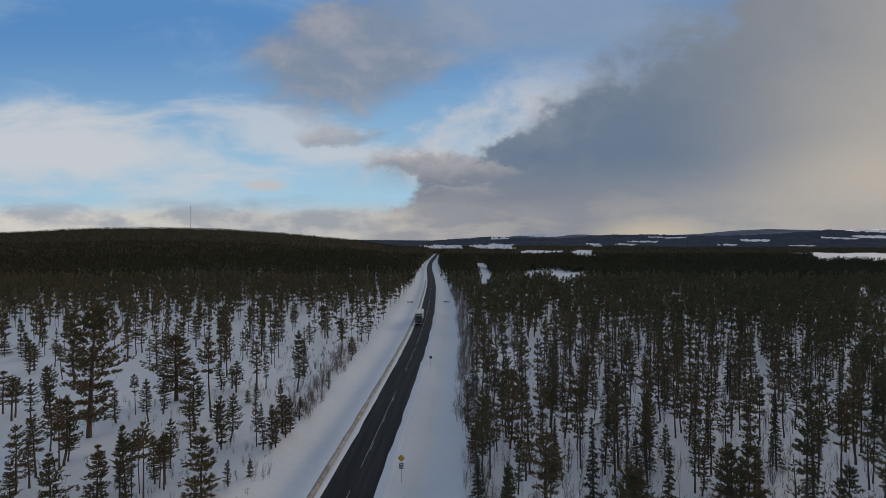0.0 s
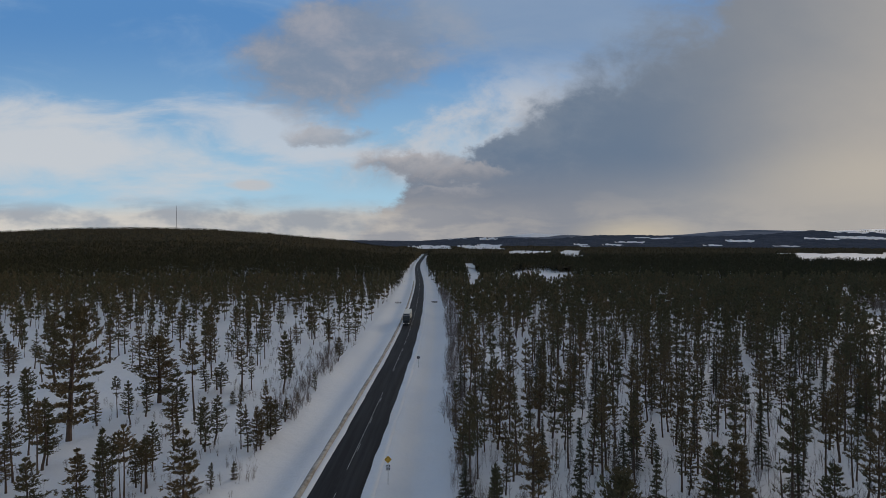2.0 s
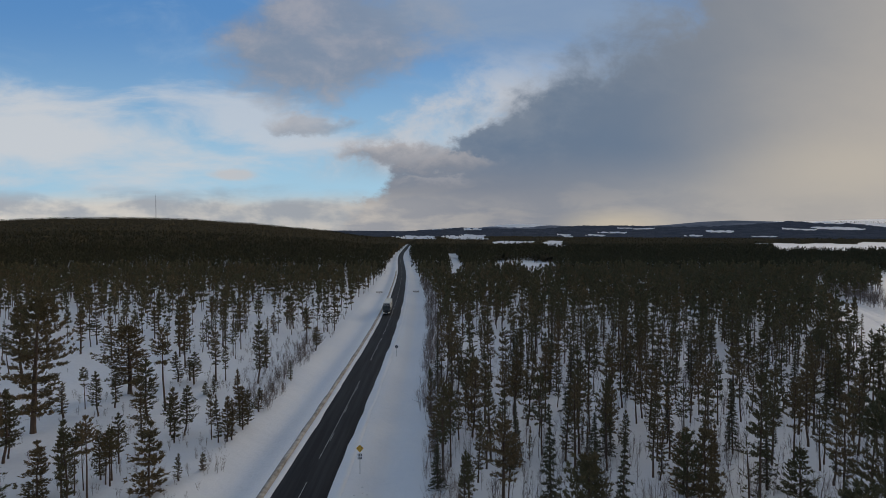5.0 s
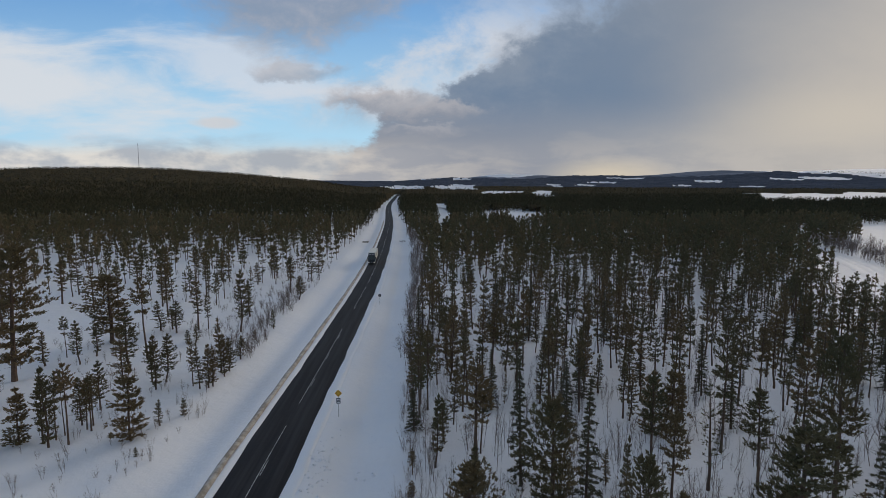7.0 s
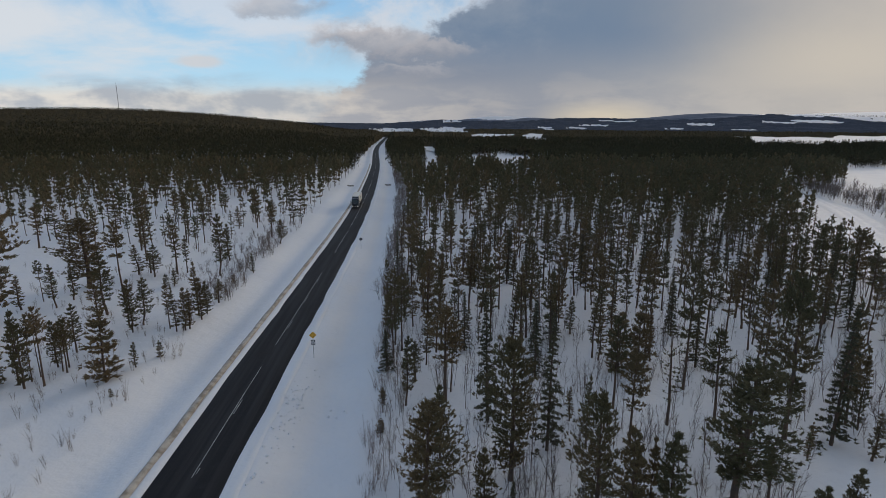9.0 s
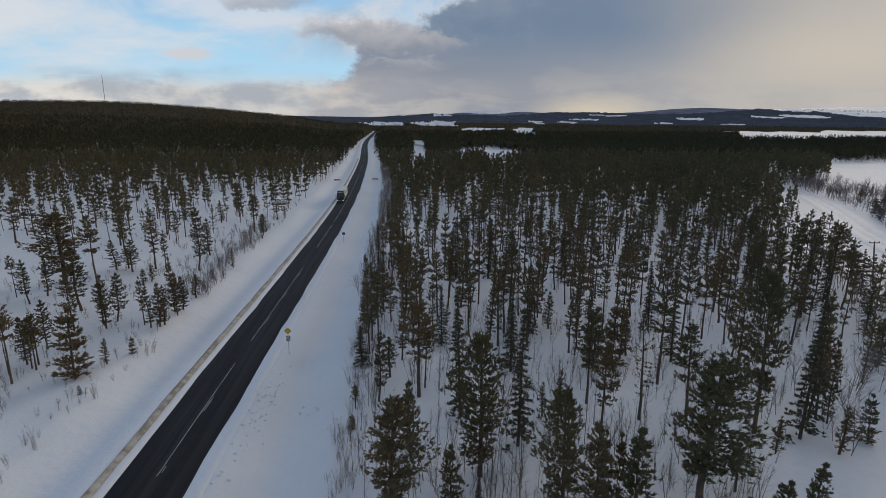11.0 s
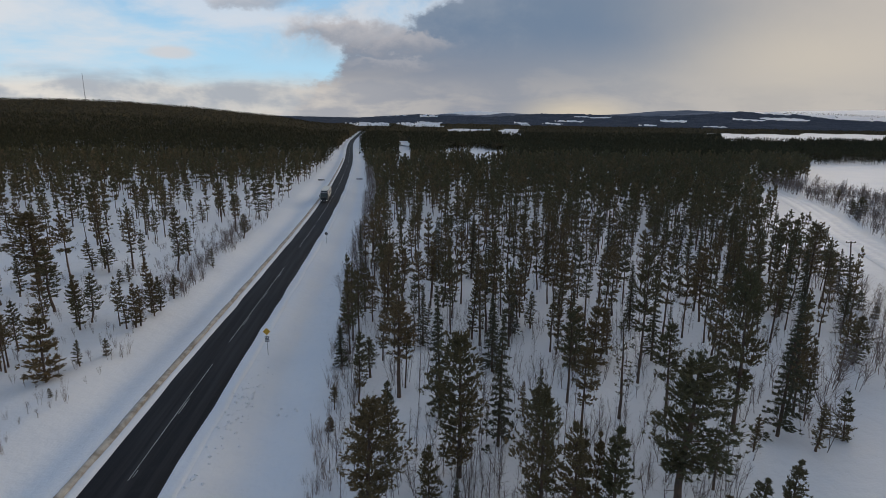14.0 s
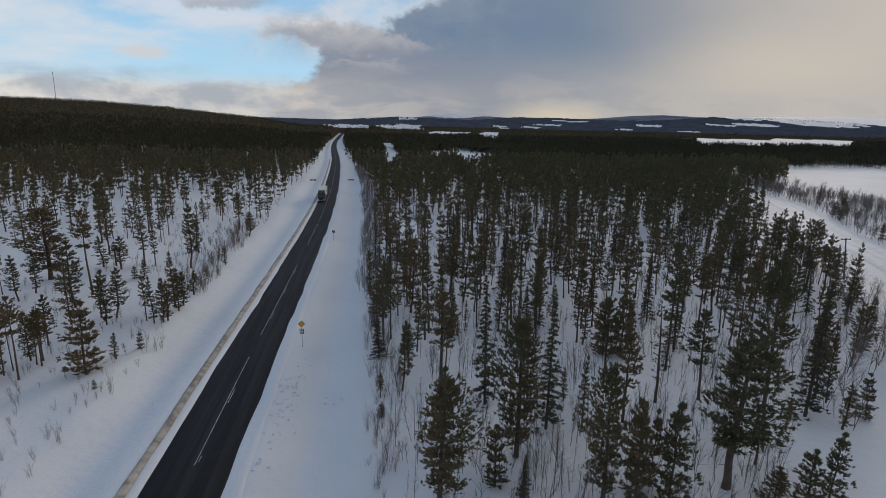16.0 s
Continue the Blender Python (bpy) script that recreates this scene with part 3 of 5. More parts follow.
def bare_tree(rng, stems=1, twigs=26, spread=0.25, h=10.0, thick=0.07, sides=4):
    """Leafless birch or willow: stems that fork into fine rising twigs."""
    out = []
    for s in range(stems):
        a = rng.random() * 6.28
        lean = np.array([math.cos(a), math.sin(a), 0]) * spread * h * (0.2 + 0.8 * rng.random()) * (1 if stems > 1 else 0.25)
        hh = h * (0.55 + 0.45 * rng.random()) if stems > 1 else h
        root = rng.normal(0, 0.03 * h if stems > 1 else 0.0, 3) * (1, 1, 0)
        line = np.array([root + (0, 0, -0.3), root + lean * 0.3 + (0, 0, hh * 0.4), root + lean * 0.65 + (0, 0, hh * 0.75), root + lean + (0, 0, hh)])
        out.append(tube(line, np.array([1, 0.75, 0.45, 0.12]) * thick, sides))
        for k in range(twigs):
            w = 0.22 + 0.75 * rng.random()
            base = np.array([np.interp(w, (0, 0.4, 0.75, 1), line[:, c]) for c in range(3)])
            b = rng.random() * 6.28
            ln = hh * (0.08 + 0.20 * rng.random()) * (1.15 - w)
            e = base + np.array([math.cos(b) * 0.55, math.sin(b) * 0.55, 0.85]) * ln
            m = base + np.array([math.cos(b) * 0.40, math.sin(b) * 0.40, 0.35]) * ln
            out.append(tube([base, m, e], np.array([0.34, 0.22, 0.06]) * thick * (1.2 - w * 0.6), 3))
    return join(out)


def brush(rng, stems=6, twigs=12, spread=0.22, thick=0.05):
    """A leafless bush, 10 m high before scaling: slim three-sided stems and pointed twigs."""
    out = []
    for _ in range(stems):
        a, hh = rng.random() * 6.28, 10 * (0.55 + 0.45 * rng.random())
        lean = np.array([math.cos(a), math.sin(a), 0]) * spread * 10 * rng.random()
        root = rng.normal(0, 0.5, 3) * (1, 1, 0) + (0, 0, -0.3)
        top = root + lean + (0, 0, hh)
        out.append(tube([root, root + (top - root) * 0.5 - lean * 0.12, top], np.array([1, 0.7, 0.15]) * thick, 3))
        w = 0.2 + 0.75 * rng.random(twigs)
        base = root + (top - root) * w[:, None] - lean * (0.24 * np.minimum(w, 1 - w))[:, None]
        b = rng.random(twigs) * 6.28
        ln = hh * (0.10 + 0.22 * rng.random(twigs)) * (1.15 - w)
        tip = base + np.column_stack([np.cos(b) * 0.75, np.sin(b) * 0.75, np.full(twigs, 0.7)]) * ln[:, None]
        side = np.column_stack([-np.sin(b), np.cos(b), rng.normal(0, 0.4, twigs)]) * thick * 0.55
        v = np.stack([base - side, base + side, tip], 1).reshape(-1, 3)
        out.append((v, np.arange(twigs * 3).reshape(-1, 3)))
    return join(out)


def birch_crown(rng, stems=2, twigs=30, thick=1.0, reach=3.0):
    """A leafless birch, 10 m high before scaling: slim stems under a rounded haze of long twigs."""
    out = []
    for _ in range(stems):
        root = rng.normal(0, 0.5, 3) * (1, 1, 0) + (0, 0, -0.3)
        top = root + (rng.normal(0, 1.1), rng.normal(0, 1.1), 6.2 + 3.2 * rng.random())
        out.append(tube([root, (root + top) / 2 + rng.normal(0, 0.15, 3), top], np.array([0.10, 0.07, 0.02]) * thick, 3))
        w = rng.uniform(0.28, 0.98, twigs)
        base = root + (top - root) * w[:, None]
        b = rng.random(twigs) * 6.28
        ln = reach * np.sin(np.pi * np.clip(w * 0.85 + 0.1, 0, 1)) * rng.uniform(0.5, 1.1, twigs)
        rise = rng.uniform(0.2, 1.1, twigs)
        tip = base + np.column_stack([np.cos(b) * 0.7, np.sin(b) * 0.7, rise]) * ln[:, None]
        side = np.column_stack([-np.sin(b), np.cos(b), rng.normal(0, 0.5, twigs)]) * 0.055 * thick
        out.append((np.stack([base - side, base + side, tip], 1).reshape(-1, 3), np.arange(twigs * 3).reshape(-1, 3)))
    return join(out)


def far_tree(rng, blades):
    """A far conifer, 10 m high: a ragged cluster of blades and a stem."""
    z = rng.uniform(0.16, 0.98, blades)
    rad = 1.35 * np.minimum(1.0, (1.05 - z) * 2.1) * rng.uniform(0.2, 1, blades)
    a = rng.uniform(0, 6.28, blades)
    c = np.column_stack([rad * np.cos(a), rad * np.sin(a), z * 10])
    v, f = tufts(rng, c, 1.8 - 0.8 * z, 1, 1.0)
    tip = np.array([(-0.35, 0, 8.2), (0.35, 0.1, 8.2), (0, 0, 10.2), (0, -0.35, 8.0), (0, 0.35, 8.0), (0, 0, 10.1)])
    stem = np.array([(-0.12, 0, 0), (0.12, 0, 0), (0, 0, 8.0), (0, -0.12, 0), (0, 0.12, 0), (0, 0, 8.0)])
    return join([(v, f), (tip, np.array([(0, 1, 2), (3, 4, 5)]))]), (stem, np.array([(0, 1, 2), (3, 4, 5)]))


rng = np.random.default_rng(11)


def standing(name, label, category, parts):
    """A tree as a thing: an empty at its foot with its parts. Made once and then copied."""
    root = new(name)
    root.empty_display_size = 0.3
    tagged(root, label, category, {"pine_tree": "pines of the wood", "spruce_tree": "spruces of the wood", "bare_birch": "bare birches", "bare_shrub": "shrubs along the wood edge"}[name])
    for part_name, (v, f), mat in parts:
        mesh_object(part_name, v, f, mat, root)
    return root


FORMS = {  # bare trunk share, half width, form, whorls, branches a whorl, tufts a branch, blades, tuft size, gaps, label
    "old": (0.14, 0.20, 0.75, 18, 6, 25, 6, 0.19, 0.06, "broad old scots pine with a dense rounded crown"),
    "old_high": (0.30, 0.20, 0.85, 15, 6, 26, 6, 0.19, 0.08, "broad tall scots pine with a bare lower trunk"),
    "full": (0.10, 0.14, 0.45, 19, 5, 18, 6, 0.19, 0.06, "full scots pine with dark olive needles in snow"),
    "pine": (0.25, 0.14, 0.45, 16, 5, 15, 6, 0.19, 0.10, "slender scots pine with an olive-green crown in snow"),
    "pine_b": (0.23, 0.145, 0.60, 15, 5, 16, 6, 0.19, 0.16, "uneven scots pine with an open olive crown"),
    "high": (0.40, 0.14, 0.60, 13, 5, 15, 6, 0.19, 0.12, "tall scots pine with a high crown over a bare trunk"),
    "top": (0.55, 0.14, 0.65, 10, 5, 15, 6, 0.19, 0.08, "tall scots pine with a small crown on a long bare trunk"),
    "slim": (0.08, 0.10, 0.20, 19, 4, 11, 6, 0.19, 0.08, "narrow young scots pine with a pointed top"),
    "slim_high": (0.32, 0.10, 0.40, 14, 4, 12, 6, 0.19, 0.10, "narrow scots pine with a bare lower stem"),
    "young": (0.05, 0.21, 0.15, 13, 6, 13, 6, 0.3, 0.04, "young scots pine branched almost to the snow"),
    "sparse": (0.25, 0.11, 0.50, 12, 4, 5, 5, 0.17, 0.25, "half-dead pine with thin sparse branches"),
}
TREES, GIRTH = {}, {}
for key, (bare, width, form, whorls, per, along, blades, size, gaps, label) in FORMS.items():
    geo = pine(rng, bare, width, form, whorls, per, along, blades, size, wide=0.36, gaps=gaps)
    GIRTH[key] = 2 * float(np.percentile(np.hypot(geo[1][0][:, 0], geo[1][0][:, 1]), 93))
    TREES[key] = standing("pine_tree", label, "tree", [("trunk", geo[0], BARK), ("crown", geo[1], NEEDLES)])
for key in ("full", "pine", "pine_b", "high", "top", "slim", "slim_high", "young"):
    bare, width, form, whorls, per, along, blades, size, gaps, label = FORMS[key]
    geo = pine(rng, bare, width, form, whorls - 2, per, int(along * 0.55), blades, size * 1.32, gaps=gaps, wide=0.32)
    TREES["back_" + key] = standing("pine_tree", label, "tree", [("trunk", geo[0], BARK), ("crown", geo[1], NEEDLES)])
for key in ("spruce", "spruce_b"):
    geo = spruce(rng, 78, 10, 6, 0.29, 6, 0.13, 0.34)
    GIRTH[key] = 2 * float(np.percentile(np.hypot(geo[1][0][:, 0], geo[1][0][:, 1]), 93))
    TREES[key] = standing("spruce_tree", "narrow dark spruce standing in the snow", "tree", [("trunk", geo[0], BARK), ("crown", geo[1], SPRUCE)])
BIRCHES = [standing("bare_birch", "leafless slender birch with fine brown twigs", "tree", [("trunk", bare_tree(rng, 1, 46, 0.2, thick=0.05), STEMS)]) for _ in range(2)]
SHRUBS = [standing("bare_shrub", "leafless willow shrub of thin brown stems in snow", "shrub", [("brushwood", brush(rng, 10, 22, 0.30, 0.034), THICKET)]) for _ in range(4)]
used_models = set()


def plant(model, x, y, height, turn=None, wide=1.0):
    """Stands a copy of a model in the snow; the first goes to the model itself."""
    turn = rng.uniform(0, 360) if turn is None else turn
    s = height / 10
    m = pose(x, y, float(ground_z(x, y)) - 0.05, rng.normal(0, 1.2), rng.normal(0, 1.2), turn)
    if model.name in used_models:
        ob = copy_thing(model, m)
    else:
        used_models.add(model.name)
        ob = model
        ob.matrix_basis = m
    ob.scale = (s * wide, s * wide, s)
    return ob


# the nearer trees, row by row away from the start: x, y, height, crown width, form
LEFT_ROW_A = (
    (-25.5, 58.6, 1.1, 0.5, "young"), (-44.5, 61.2, 6.3, 2.9, "young"), (-36.4, 61.8, 9.4, 2.3, "full"), (-49.7, 62, 4.2, 2.1, "young"), (-34.5, 62.2, 9.5, 2.2, "top"),
    (-28, 62.5, 8.5, 3.7, "young"), (-40.2, 62.8, 6.7, 2.8, "young"), (-37.6, 62.8, 8, 1.6, "slim_high"), (-36.7, 63.6, 8, 1.5, "top"), (-50.7, 64.1, 8.4, 2.8, "pine_b"),
    (-36.3, 64.6, 7.7, 1.4, "top"), (-33.8, 65.4, 6.9, 1.7, "high"), (-50.3, 65.7, 5.6, 1.7, "slim_high"), (-34.5, 65.8, 6.2, 1.5, "top"), (-26.3, 66.1, 3.3, 1.1, "slim"),
    (-34.4, 66.9, 6.7, 1.7, "high"), (-35.8, 67.1, 6.1, 1.8, "full"), (-51.6, 68.5, 8.1, 2.5, "high"), (-24.8, 69.3, 2.3, 0.9, "young"), (-50.2, 70.7, 9.9, 1.9, "high"),
)
LEFT_ROW_B = (
    (-36.3, 72, 6.8, 2.1, "pine"), (-50.5, 72, 9.5, 3.2, "pine"), (-50.9, 73.4, 7.1, 2.3, "pine_b"), (-55.9, 77, 9, 2.4, "pine"), (-25.8, 77.6, 6.9, 1.5, "slim"),
    (-24.7, 77.9, 6.4, 1.9, "full"), (-32.1, 78.3, 7.9, 2.2, "full"), (-24.3, 78.5, 6, 1.5, "slim"), (-27.2, 78.9, 7.3, 1.1, "slim_high"), (-37.1, 79.6, 8.3, 2.5, "pine_b"),
    (-31.9, 81.2, 7.3, 2.6, "pine"), (-34, 81.4, 6.3, 1.7, "slim_high"), (-24.1, 82.8, 6.6, 1.9, "full"), (-54.4, 83.1, 20.7, 7.4, "old"), (-25.2, 84.8, 8.9, 1.8, "slim"),
    (-24.1, 85.3, 5.5, 1.8, "full"), (-39.5, 86.3, 10.3, 4, "pine"), (-67.2, 88.2, 7.9, 2, "slim_high"), (-48.8, 89.6, 7.3, 2.3, "pine"), (-54.5, 90.1, 5.7, 2.1, "slim"),
)
LEFT_ROW_C = (
    (-72.1, 90.4, 7.8, 2.8, "high"), (-24.3, 91.6, 4.1, 1.9, "slim"), (-73.1, 92.5, 7, 2.5, "high"), (-39.7, 92.5, 13.8, 3.3, "top"), (-67.7, 93.1, 9.1, 2.5, "high"),
    (-53.4, 94, 7.2, 1.5, "top"), (-48.6, 94, 6.6, 1.8, "slim"), (-77.2, 94.9, 7.7, 3.4, "pine_b"), (-71.1, 96.5, 8, 2.6, "pine"), (-35.1, 101.3, 3.5, 1.5, "slim"),
    (-36.6, 101.3, 2.4, 1.3, "young"), (-24.9, 102.7, 2, 0.9, "young"), (-50.8, 103.1, 12.7, 7.5, "old"), (-41, 107.4, 6.4, 3, "pine"), (-29.3, 109, 12.5, 3.5, "pine"),
    (-44.8, 109.4, 6.2, 2.5, "slim"), (-37.9, 110.2, 11, 2.4, "slim_high"), (-42.9, 110.2, 4.6, 2.1, "slim_high"), (-23.2, 110.2, 4, 1.4, "slim"), (-36.3, 111.1, 7.7, 1.6, "slim_high"),
)
LEFT_ROW_D = (
    (-77.4, 113.8, 15.9, 5.3, "pine"), (-83.3, 118.5, 7.7, 2.2, "top"), (-30.7, 120.4, 8.2, 2.5, "slim"), (-48.5, 121.5, 16, 3.3, "pine"), (-94.4, 123.6, 8, 2.8, "full"),
    (-96.1, 127.4, 6.7, 2.7, "slim_high"), (-68.8, 130.3, 11.6, 2.4, "slim_high"), (-94.2, 131.5, 5.9, 2.5, "top"), (-53.9, 131.5, 14.1, 3.3, "high"), (-79.1, 135.8, 11.1, 2.8, "slim_high"),
    (-23.1, 136.5, 6.1, 2.8, "pine"), (-106.7, 138.5, 6.8, 3.2, "full"), (-48, 143.3, 12.7, 2.5, "slim_high"), (-117.7, 145.5, 4.1, 3, "young"), (-27.4, 147, 10, 2.8, "high"),
    (-82, 147.7, 11.4, 3.4, "pine_b"), (-114.5, 154.9, 9.2, 2.6, "slim_high"), (-70.6, 154.9, 10.5, 3.6, "pine_b"), (-39.2, 159.2, 6.7, 2.3, "slim"), (-24.6, 163.8, 10.3, 3.1, "pine_b"),
)
LEFT_ROW_E = (
    (-48.5, 163.8, 9.4, 2.4, "slim"), (-22.8, 165.6, 10, 2.8, "pine_b"), (-60.1, 168.6, 10.6, 2.8, "high"), (-36.7, 168.6, 9.7, 3.2, "high"), (-52.4, 168.6, 7, 2.1, "slim"),
    (-52.5, 191, 9, 3.2, "pine_b"),
)
RIGHT_ROW_A = (
    (34.3, 31.7, 5, 2.1, "young"), (32.1, 32.4, 3.4, 2, "young"), (37.2, 32.6, 5.8, 1.8, "young"), (21.6, 33.5, 9.3, 2.5, "full"), (24.4, 33.9, 8.6, 2.7, "young"),
    (19.4, 34.6, 11.4, 3.2, "old"), (30.1, 35, 12.7, 5.6, "old_high"), (13.5, 35.6, 3.9, 1.1, "spruce_b"), (24.1, 36.1, 7, 1.4, "young"), (7.3, 36.6, 10.1, 4.2, "old"),
    (23.3, 36.6, 6.7, 1.6, "young"), (11.8, 37.4, 5.4, 1.8, "young"), (34.7, 37.4, 4.4, 1.5, "slim_high"), (14.6, 41, 12.9, 4.2, "old"), (47, 41.1, 4.8, 1.5, "slim"),
    (41.2, 41.5, 3, 0.8, "slim"), (22.2, 41.6, 4.6, 1.1, "slim_high"), (41.4, 41.7, 3.7, 0.8, "slim_high"), (51.2, 42.6, 5, 1.7, "young"), (45.2, 43.6, 13.9, 2.8, "spruce_b"),
)
RIGHT_ROW_B = (
    (9, 44.5, 7.2, 1.7, "full"), (41.4, 44.7, 15.8, 3.8, "old_high"), (18.9, 45.4, 13.3, 2.5, "spruce_b"), (26.8, 45.6, 10, 2.4, "high"), (22.7, 45.8, 7.3, 1.1, "slim"),
    (50.4, 46.4, 8.8, 1.6, "full"), (48.8, 47, 13.2, 2.2, "pine"), (49.9, 47.3, 10.7, 1.7, "slim_high"), (36.5, 48, 10.3, 2.7, "high"), (31.8, 48.3, 11, 2, "sparse"),
    (3.7, 49.5, 1.6, 0.9, "young"), (22.5, 50.1, 3.9, 1, "slim"), (14.3, 50.7, 14.1, 2.3, "spruce"), (27.8, 52, 10.7, 2.4, "high"), (3.8, 53.3, 2.9, 0.9, "slim_high"),
    (6.2, 54.4, 8.1, 1.9, "pine"), (10.4, 54.8, 11.1, 3.6, "high"), (37.3, 55.4, 15.8, 2.7, "high"), (11.2, 56.8, 8.5, 1.8, "top"), (65.9, 57.1, 6.6, 2.8, "full"),
)
RIGHT_ROW_C = (
    (48.5, 57.9, 11.8, 3, "pine_b"), (33.6, 59.4, 8.6, 2.8, "young"), (7.4, 59.5, 5, 1.8, "slim_high"), (31.7, 60.3, 7.6, 3.5, "young"), (21.6, 60.3, 9.8, 2.3, "spruce_b"),
    (41.9, 61, 13, 2.4, "spruce_b"), (35.8, 62.1, 6.8, 1.4, "slim"), (4.1, 62.4, 5.3, 1.8, "spruce"), (36.9, 62.8, 6.9, 1.5, "slim"), (34.9, 62.9, 8.8, 1, "sparse"),
    (30.5, 63.5, 6.9, 1.4, "slim"), (8.9, 63.9, 7.1, 1.8, "pine"), (30, 64.3, 7.1, 1.7, "slim_high"), (25.2, 66.6, 11.2, 2.2, "high"), (49.7, 67.4, 11.2, 2.3, "high"),
    (47, 67.7, 12.7, 2.7, "high"), (21.6, 67.8, 11.7, 2, "slim_high"), (61.6, 68.3, 7.5, 2, "high"), (20.9, 69.8, 10.4, 1.9, "slim"), (83.5, 71.4, 2.4, 1.3, "young"),
)
RIGHT_ROW_D = (
    (29.7, 72.2, 5.5, 1.6, "slim"), (55.3, 72.4, 12.2, 2.8, "pine"), (83.8, 74.8, 3.3, 1.7, "young"), (63.7, 74.9, 8.1, 2.2, "high"), (4.6, 75.2, 6.3, 2.4, "pine"),
    (37, 75.4, 9.5, 1.6, "spruce"), (59.1, 76.4, 11.3, 2.4, "high"), (57, 76.6, 9.5, 2.1, "slim_high"), (82.5, 76.8, 2.5, 1, "young"), (7.7, 77.4, 7, 2, "pine_b"),
    (36, 77.5, 10.6, 2.2, "high"), (5.6, 78.9, 7.5, 2, "pine_b"), (81.4, 79.1, 9.3, 1.6, "top"), (82.9, 79.5, 8.7, 1.7, "high"), (14.7, 79.5, 10.5, 2.5, "high"),
    (6.6, 81.5, 7.6, 2, "slim_high"), (47.8, 81.6, 10.3, 2.2, "high"), (35.5, 82.5, 8.5, 2.1, "high"), (44.3, 83.1, 9.1, 1.6, "slim_high"), (26.8, 83.6, 10.2, 2.3, "high"),
)
RIGHT_ROW_E = (
    (82.5, 83.8, 12.3, 3.6, "old_high"), (59.1, 84.1, 4, 1.5, "spruce"), (16.9, 84.5, 10.2, 2.3, "high"), (21.9, 84.9, 12.8, 2.3, "high"), (76.5, 84.9, 9, 2.5, "high"),
    (12.4, 84.9, 9.3, 2.5, "high"), (86.2, 85, 7.9, 1.8, "top"), (41.5, 85.1, 9.6, 2.2, "high"), (74.1, 85.2, 8.1, 2.5, "top"), (47.7, 86.9, 9.1, 1.9, "high"),
    (32.9, 88.9, 10.9, 2.5, "high"), (9.8, 89.4, 9.2, 2.2, "high"), (85.1, 90.9, 8.6, 2.3, "high"), (98.7, 92.3, 4.6, 1.5, "young"), (98, 92.8, 4.1, 1.5, "young"),
    (31.7, 94, 13.3, 2.2, "slim_high"), (88.5, 98.4, 10.3, 2.7, "high"),
)
BELT_PINES = ((158, 152, 7.5, 4.2, "full"), (164, 160, 5, 2.6, "young"), (141, 122, 4.5, 2.4, "young"), (181, 184, 6, 2.4, "slim"))
taken = []
for row in (BELT_PINES, LEFT_ROW_A, LEFT_ROW_B, LEFT_ROW_C, LEFT_ROW_D, LEFT_ROW_E, RIGHT_ROW_A, RIGHT_ROW_B, RIGHT_ROW_C, RIGHT_ROW_D, RIGHT_ROW_E):
    for x, y, h, girth, key in row:
        plant(TREES[key], x, y, h, wide=girth / (GIRTH[key] * h / 10))
        taken.append((x, y))


def wooded(x, y):
    """True where trees may stand."""
    ok = (x < left_edge(y) - 1.0) | (x > right_edge(y) + 0.8 + 2.6 * smoothstep(y, 90, 120) * (1 - smoothstep(y, 270, 300)))
    ok &= ~open_ground(x, y)
    margin, off = lane_distance(x, y)
    ok &= margin > np.where(y < 150, 4.5, 0.5)
    ok &= ~((off > 0) & (margin < 22) & (y > 45) & (y < 205))
    return ok


def density(x, y):
    """Trees per square metre: an open stand left of the road that thickens with distance; a thick wood on the right."""
    left = x < road_x(np.clip(y, -400, 1500))
    r = np.hypot(x, y)
    sparse = 0.012 + 0.050 * smoothstep(y + 0.15 * (-x - 40), 150, 330)
    glade = 0.5 + 0.5 * np.sin(x * 0.13 + 2 * np.sin(y * 0.05)) * np.sin(y * 0.09 + 0.7)
    thick = 0.058 + 0.008 * smoothstep(r, 140, 250) + 0.035 * (1 - smoothstep(x - right_edge(y), 3, 9)) * (1 - smoothstep(y, 130, 200)) + 0.004 * smoothstep(y, 65, 85) * (1 - smoothstep(y, 150, 190))
    return np.where(left, sparse, thick) * (0.55 + 0.75 * glade)


def scatter(x0, x1, y0, y1, most, gap, seed, keep=1.0):
    """Random places with a least distance between them."""
    g = np.random.default_rng(seed)
    count = int((x1 - x0) * (y1 - y0) * most)
    x, y = g.uniform(x0, x1, count), g.uniform(y0, y1, count)
    sel = wooded(x, y) & (g.random(count) < keep * density(x, y) / most)
    sel &= (x < 1.22 * y + 30) & (-x < 0.92 * y + 25)
    cells, out = {}, []
    for a, b in zip(x[sel], y[sel]):
        key = (int(a // gap), int(b // gap))
        near = [q for i in (-1, 0, 1) for j in (-1, 0, 1) for q in cells.get((key[0] + i, key[1] + j), ())]
        if all((a - p) ** 2 + (b - q) ** 2 > gap * gap for p, q in near):
            cells.setdefault(key, []).append((a, b))
            out.append((a, b))
    return np.array(out)


def surveyed(x, y):
    """True where every tree is placed one by one: the open stand on the left and the near wood on the right."""
    left = (x < -15) & (y < 128) & (x > -0.80 * y - 6)
    right = (x > 0) & (y < np.where(x > 34, 59, 66)) & (x < 58)
    return left | right


